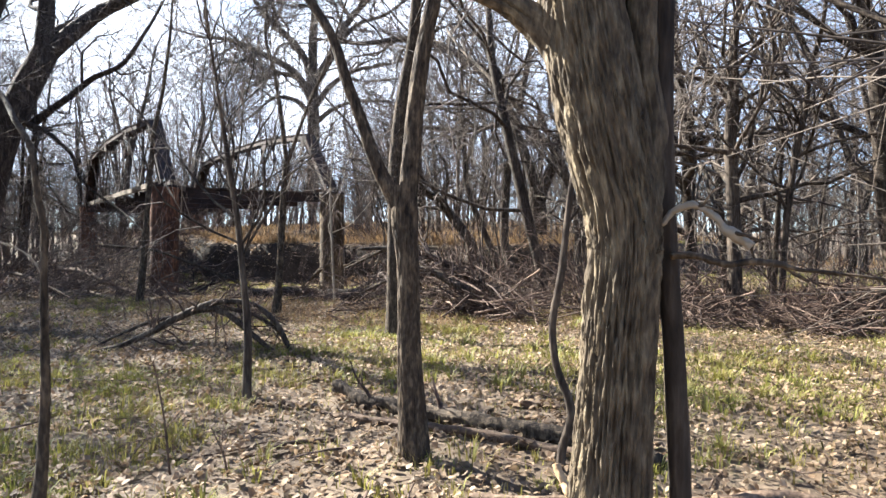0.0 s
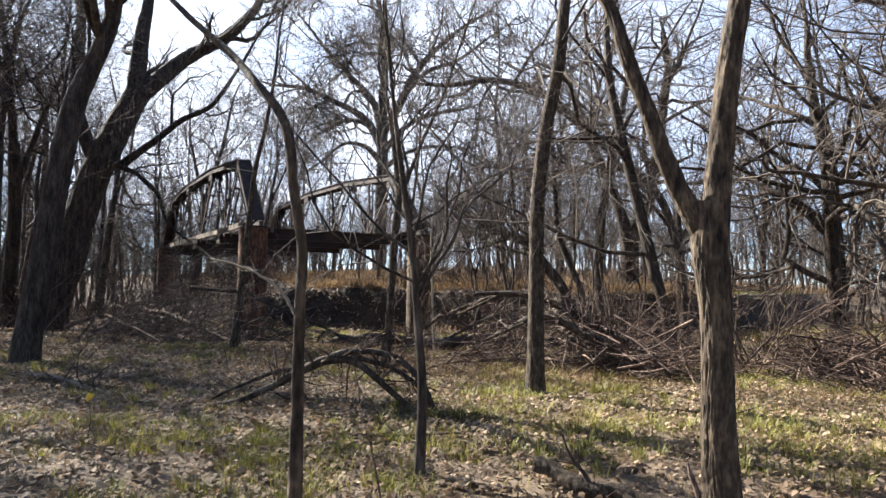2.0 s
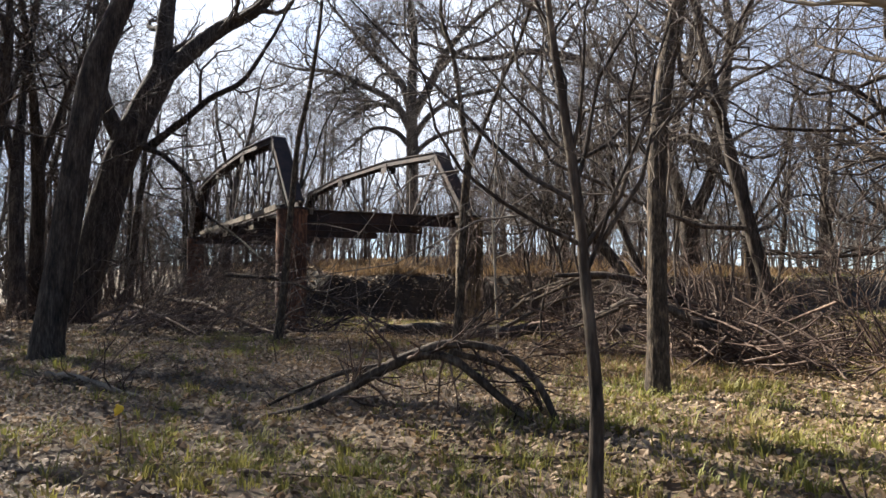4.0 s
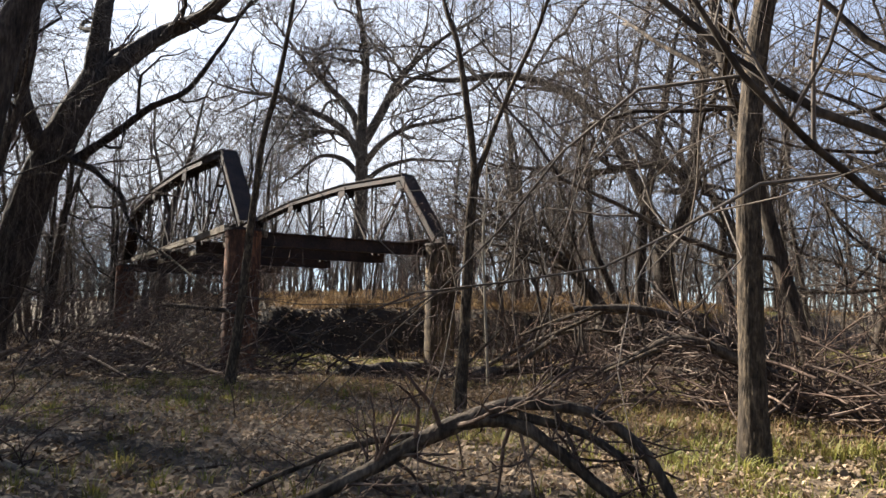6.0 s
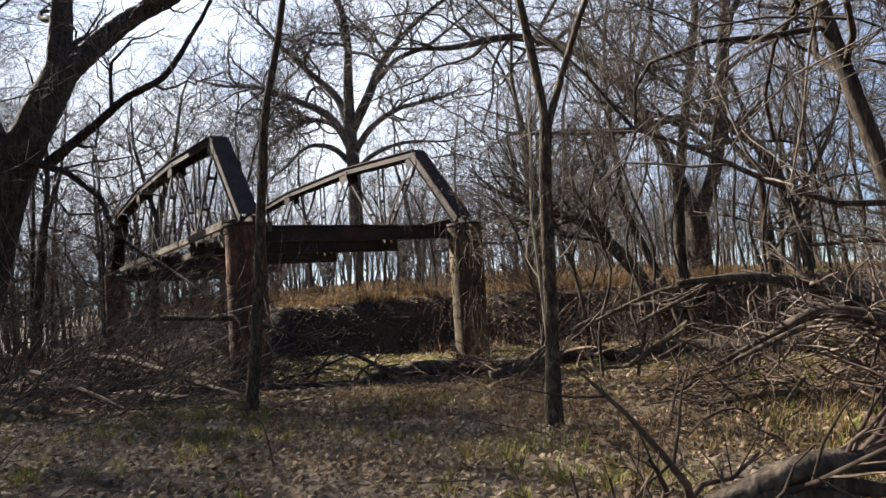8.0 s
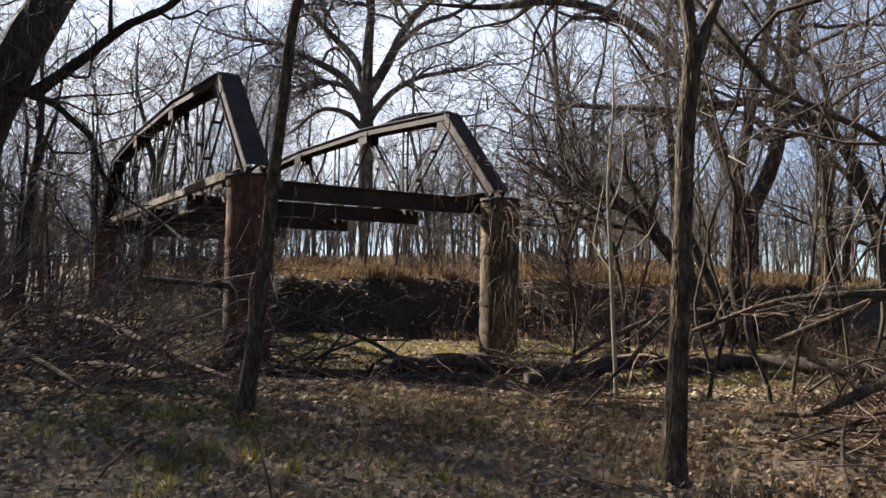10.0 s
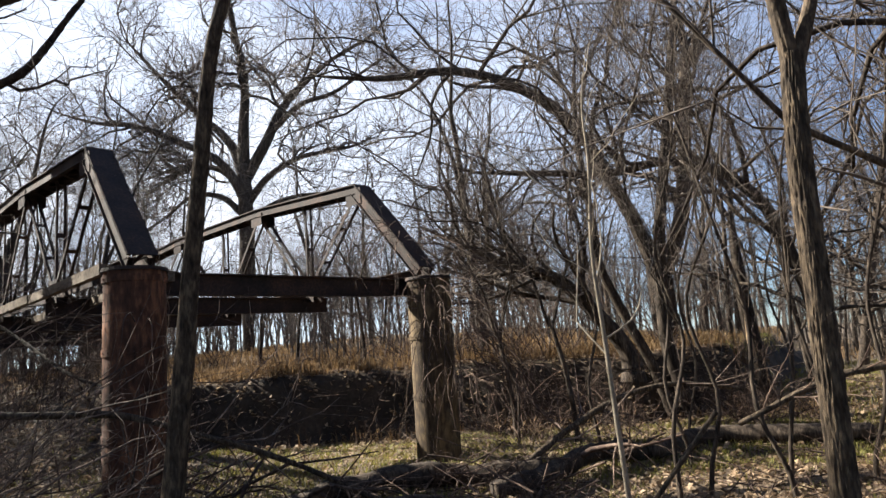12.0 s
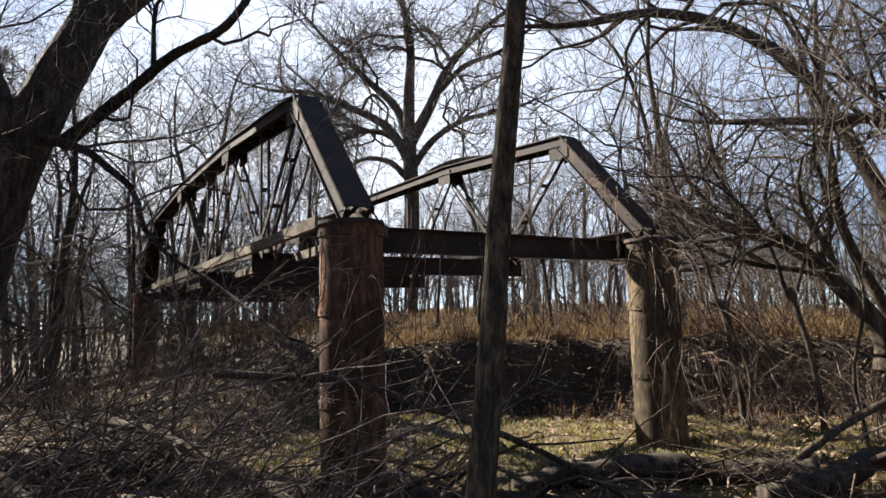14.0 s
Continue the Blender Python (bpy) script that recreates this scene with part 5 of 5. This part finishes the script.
# dry vines on the pier, hanging from its head
def vines(x, y, z, count, seed, reach, label):
    rng = np.random.default_rng(seed)
    k = 9
    P = np.empty((count, k, 3))
    ang = rng.uniform(-2.4, 0.7, count)
    P[:, 0] = np.stack([np.cos(ang) * 0.42, np.sin(ang) * 0.42, rng.uniform(-0.9, 0.1, count)], 1)
    d = unit(np.stack([np.cos(ang), np.sin(ang), rng.uniform(-0.2, 0.8, count)], 1))
    L = reach * rng.uniform(0.5, 1.4, count)
    for j in range(1, k):
        d = unit(d + rng.normal(size=(count, 3)) * 0.12 + np.array([0, 0, -0.32]))
        P[:, j] = P[:, j - 1] + d * (L / (k - 1))[:, None]
    R = rng.uniform(0.004, 0.011, count)[:, None] * np.linspace(1, 0.4, k)[None]
    a = sprout(P, R, count * 4, rng, 0.15, 45, 0.35, 4, -0.3, 0.2, least=0.0025)
    ob = new("vine")
    stuff_mesh("stem", raw_mesh("stem", [tube_arrays(P, R, 5)], M_BRUSH), ob)
    stuff_mesh("twig", raw_mesh("twig", [tube_arrays(*a, 3)], M_BRUSH), ob)
    ob.location = (x, y, z)
    return tagged(ob, label, "vine")


vines(-6.9, 22.25, 2.9, 46, 90, 2.0, "dry brown vines hanging from the head of the pier")
vines(-6.5, 22.1, 1.9, 40, 91, 1.8, "dry vines drooping down the pier side")
vines(-7.5, 23.0, 4.2, 34, 93, 1.7, "dry vine tangle draped over the sloping end post")
vines(-10.7, 18.64, 2.2, 14, 92, 1.6, "thin dry vines clinging to the rusty pier")

# arching small trees beside the vine-hung pier
for i, (x, y, lean, h) in enumerate(((-5.4, 24.6, -0.9, 4.4), (-4.2, 24.0, -1.2, 4.8), (-11.6, 30.4, 0.8, 4.4), (-9.4, 29.6, -0.7, 4.0), (-13.4, 32.4, 0.6, 4.8))):
    z = g(x, y)
    tree("small tree with dense arching bare branches near the bridge", [
        [(x, y, z, 0.06), (x + lean * 0.1, y, z + h * 0.3, 0.05), (x + lean * 0.3, y + 0.1, z + h * 0.55, 0.042)],
        [(x + lean * 0.3, y + 0.1, z + h * 0.5, 0.036), (x + lean * 0.7, y, z + h * 0.8, 0.03), (x + lean * 1.4, y, z + h * 0.98, 0.022), (x + lean * 2.2, y - 0.1, z + h, 0.014)],
        [(x + lean * 0.25, y + 0.1, z + h * 0.5, 0.032), (x - lean * 0.2, y + 0.2, z + h * 0.8, 0.026), (x - lean * 0.9, y + 0.3, z + h, 0.016)]],
        110 + i, extra=0.9, n1=18, n2=100, n3=340, depth=0.003, sides=12, lo=0.1, ratio=0.5, up=-0.05, wig=0.3, heavy=1.3, fine=False)

# pale sapling with white twigs
tree("pale slim sapling with bleached forked twigs", [
    [(-4.66, 16.9, -0.2, 0.03), (-4.7, 16.9, 0.8, 0.027), (-4.74, 16.9, 1.67, 0.024), (-4.78, 16.9, 2.6, 0.02), (-4.72, 16.9, 3.6, 0.016)]],
    50, extra=1.2, n1=10, n2=40, n3=160, bark=M_WHITE_TWIG, depth=0.002, sides=14, lo=0.35, ratio=0.35)
for i, (x, y, h) in enumerate(((-3.9, 17.8, 4.2), (-3.3, 18.6, 5.2), (-2.7, 17.6, 4.6), (-2.0, 19.3, 5.6), (-5.4, 24.0, 4.8), (-3.0, 20.4, 5.4), (-1.4, 18.4, 5.0), (-0.8, 20.6, 6.0), (-4.0, 22.4, 5.4), (-2.2, 23.2, 6.2),
                               (0.4, 19.2, 5.4), (1.2, 21.4, 6.0), (-0.2, 23.4, 6.4), (2.4, 19.8, 5.4))):
    z = g(x, y)
    tree("thin many-twigged sapling by the creek", [[(x, y, z, 0.03), (x + 0.3 * math.sin(i * 2.3), y, z + h * 0.22, 0.027), (x + 0.34 * math.sin(i * 2.3 + 0.9), y + 0.1, z + h * 0.45, 0.023), (x + 0.6 * math.sin(i * 2.3), y - 0.1, z + h * 0.72, 0.018), (x + 0.9 * math.sin(i * 2.3 + 0.4), y, z + h, 0.012)]],
         51 + i, extra=1.5, n1=14, n2=70, n3=280, depth=0.002, sides=12, lo=0.34, ratio=0.38, fine=False, group="saplings by the creek", angle=34, up=0.6)

tree("bleached dead sapling with forked twigs", [
    [(-7.4, 6.7, 0.0, 0.02), (-7.42, 6.7, 0.6, 0.017), (-7.35, 6.68, 1.2, 0.013), (-7.3, 6.66, 1.7, 0.01)]],
    58, extra=0.6, n1=9, n2=30, n3=60, bark=M_WHITE_TWIG, depth=0.001, sides=10, lo=0.35, ratio=0.5, group="saplings by the creek")
log_at([(-8.7, 9.5, 0), (-7.8, 9.2, 0.04), (-6.9, 8.95, 0.03), (-6.1, 8.9, 0)], 0.04, 0.02, "fallen_branch", "grey fallen branch with many twigs on the leaves", seed=17, depth=0.004, twigs=26, twig_len=0.35, mat=M_PLANK)

# flower on a dry stalk and small dead stalks
flower = thing("dry_stalk", (-4.78, 6.61, g(-4.78, 6.61)), "thin dry stalk with a single yellow leaf on top", "plant")
st = resample([(0, 0, -0.03, 0.005), (0.02, 0.01, 0.15, 0.004), (0.0, 0.0, 0.37, 0.003)], 8)
part_mesh("stem", raw_mesh("stem", [tube_arrays(st[None, :, :3], st[None, :, 3], 5)], M_BRUSH), flower)
bm = bmesh.new()
bmesh.ops.create_icosphere(bm, subdivisions=2, radius=0.036)
for v in bm.verts:
    v.co.x *= 0.3
    v.co.z *= 0.9 - 7.0 * v.co.y
    v.co += v.normal * 0.03 * noise.noise(v.co * 40)
    v.co.z += 0.38
part("leaf", bm, M_YELLOW, flower, "bright yellow curled leaf", True)
for x, y, h, s in ((-1.0, 4.55, 0.75, 1), (-0.6, 4.6, 0.3, 2), (-6.2, 6.0, 0.4, 3), (-3.6, 9.6, 0.5, 4), (-6.6, 11.5, 0.5, 5)):
    rows = [(x, y, g(x, y) - 0.03, 0.009), (x - 0.06, y + 0.02, g(x, y) + h * 0.5, 0.007), (x - 0.16, y + 0.05, g(x, y) + h, 0.004)]
    fallen("dead_sapling", "thin dead sapling stem standing in the leaves", "sapling", rows, M_ROT, sides=8, depth=0.001, seed=100 + s, twigs=4, ends=False)


# loose sticks over the leaves
def sticks(count, x0, x1, y0, y1, seed, lo, hi):
    rng = np.random.default_rng(seed)
    x, y, z = scatter(rng, count, x0, x1, y0, y1)
    k = 5
    P = np.empty((count, k, 3))
    P[:, 0] = np.stack([x, y, z + 0.02], 1)
    yaw = rng.uniform(0, 6.28, count)
    d = np.stack([np.cos(yaw), np.sin(yaw), rng.normal(0.02, 0.1, count)], 1)
    L = rng.uniform(lo, hi, count)
    for j in range(1, k):
        d = unit(d + rng.normal(size=(count, 3)) * np.array([0.16, 0.16, 0.05]))
        P[:, j] = P[:, j - 1] + d * (L / (k - 1))[:, None]
        P[:, j, 2] = np.maximum(P[:, j, 2], ground_z(P[:, j, 0], P[:, j, 1]) + 0.012)
    R = rng.uniform(0.003, 0.014, count)[:, None] * np.linspace(1, 0.4, k)[None]
    a = sprout(P, R, count * 2, rng, 0.2, 40, 0.4, 4, 0.05, 0.2, least=0.002)
    return [tube_arrays(P, R, 5), tube_arrays(*a, 3)]


tagged(new("fallen_sticks", raw_mesh("fallen_sticks", sticks(450, -12, 6, 3, 15, 70, 0.2, 0.9) + sticks(620, -14, 8, 15, 21, 71, 0.5, 2.2) + sticks(350, -8, 8, 20, 26, 72, 0.4, 1.8) + sticks(260, -13, 1, 25.9, 27.8, 73, 0.4, 1.4) + sticks(260, -15, -5, 14.5, 17.6, 74, 0.4, 1.8), M_BRUSH)),
       "loose grey and brown sticks scattered over the ground", "sticks", kind="stuff")
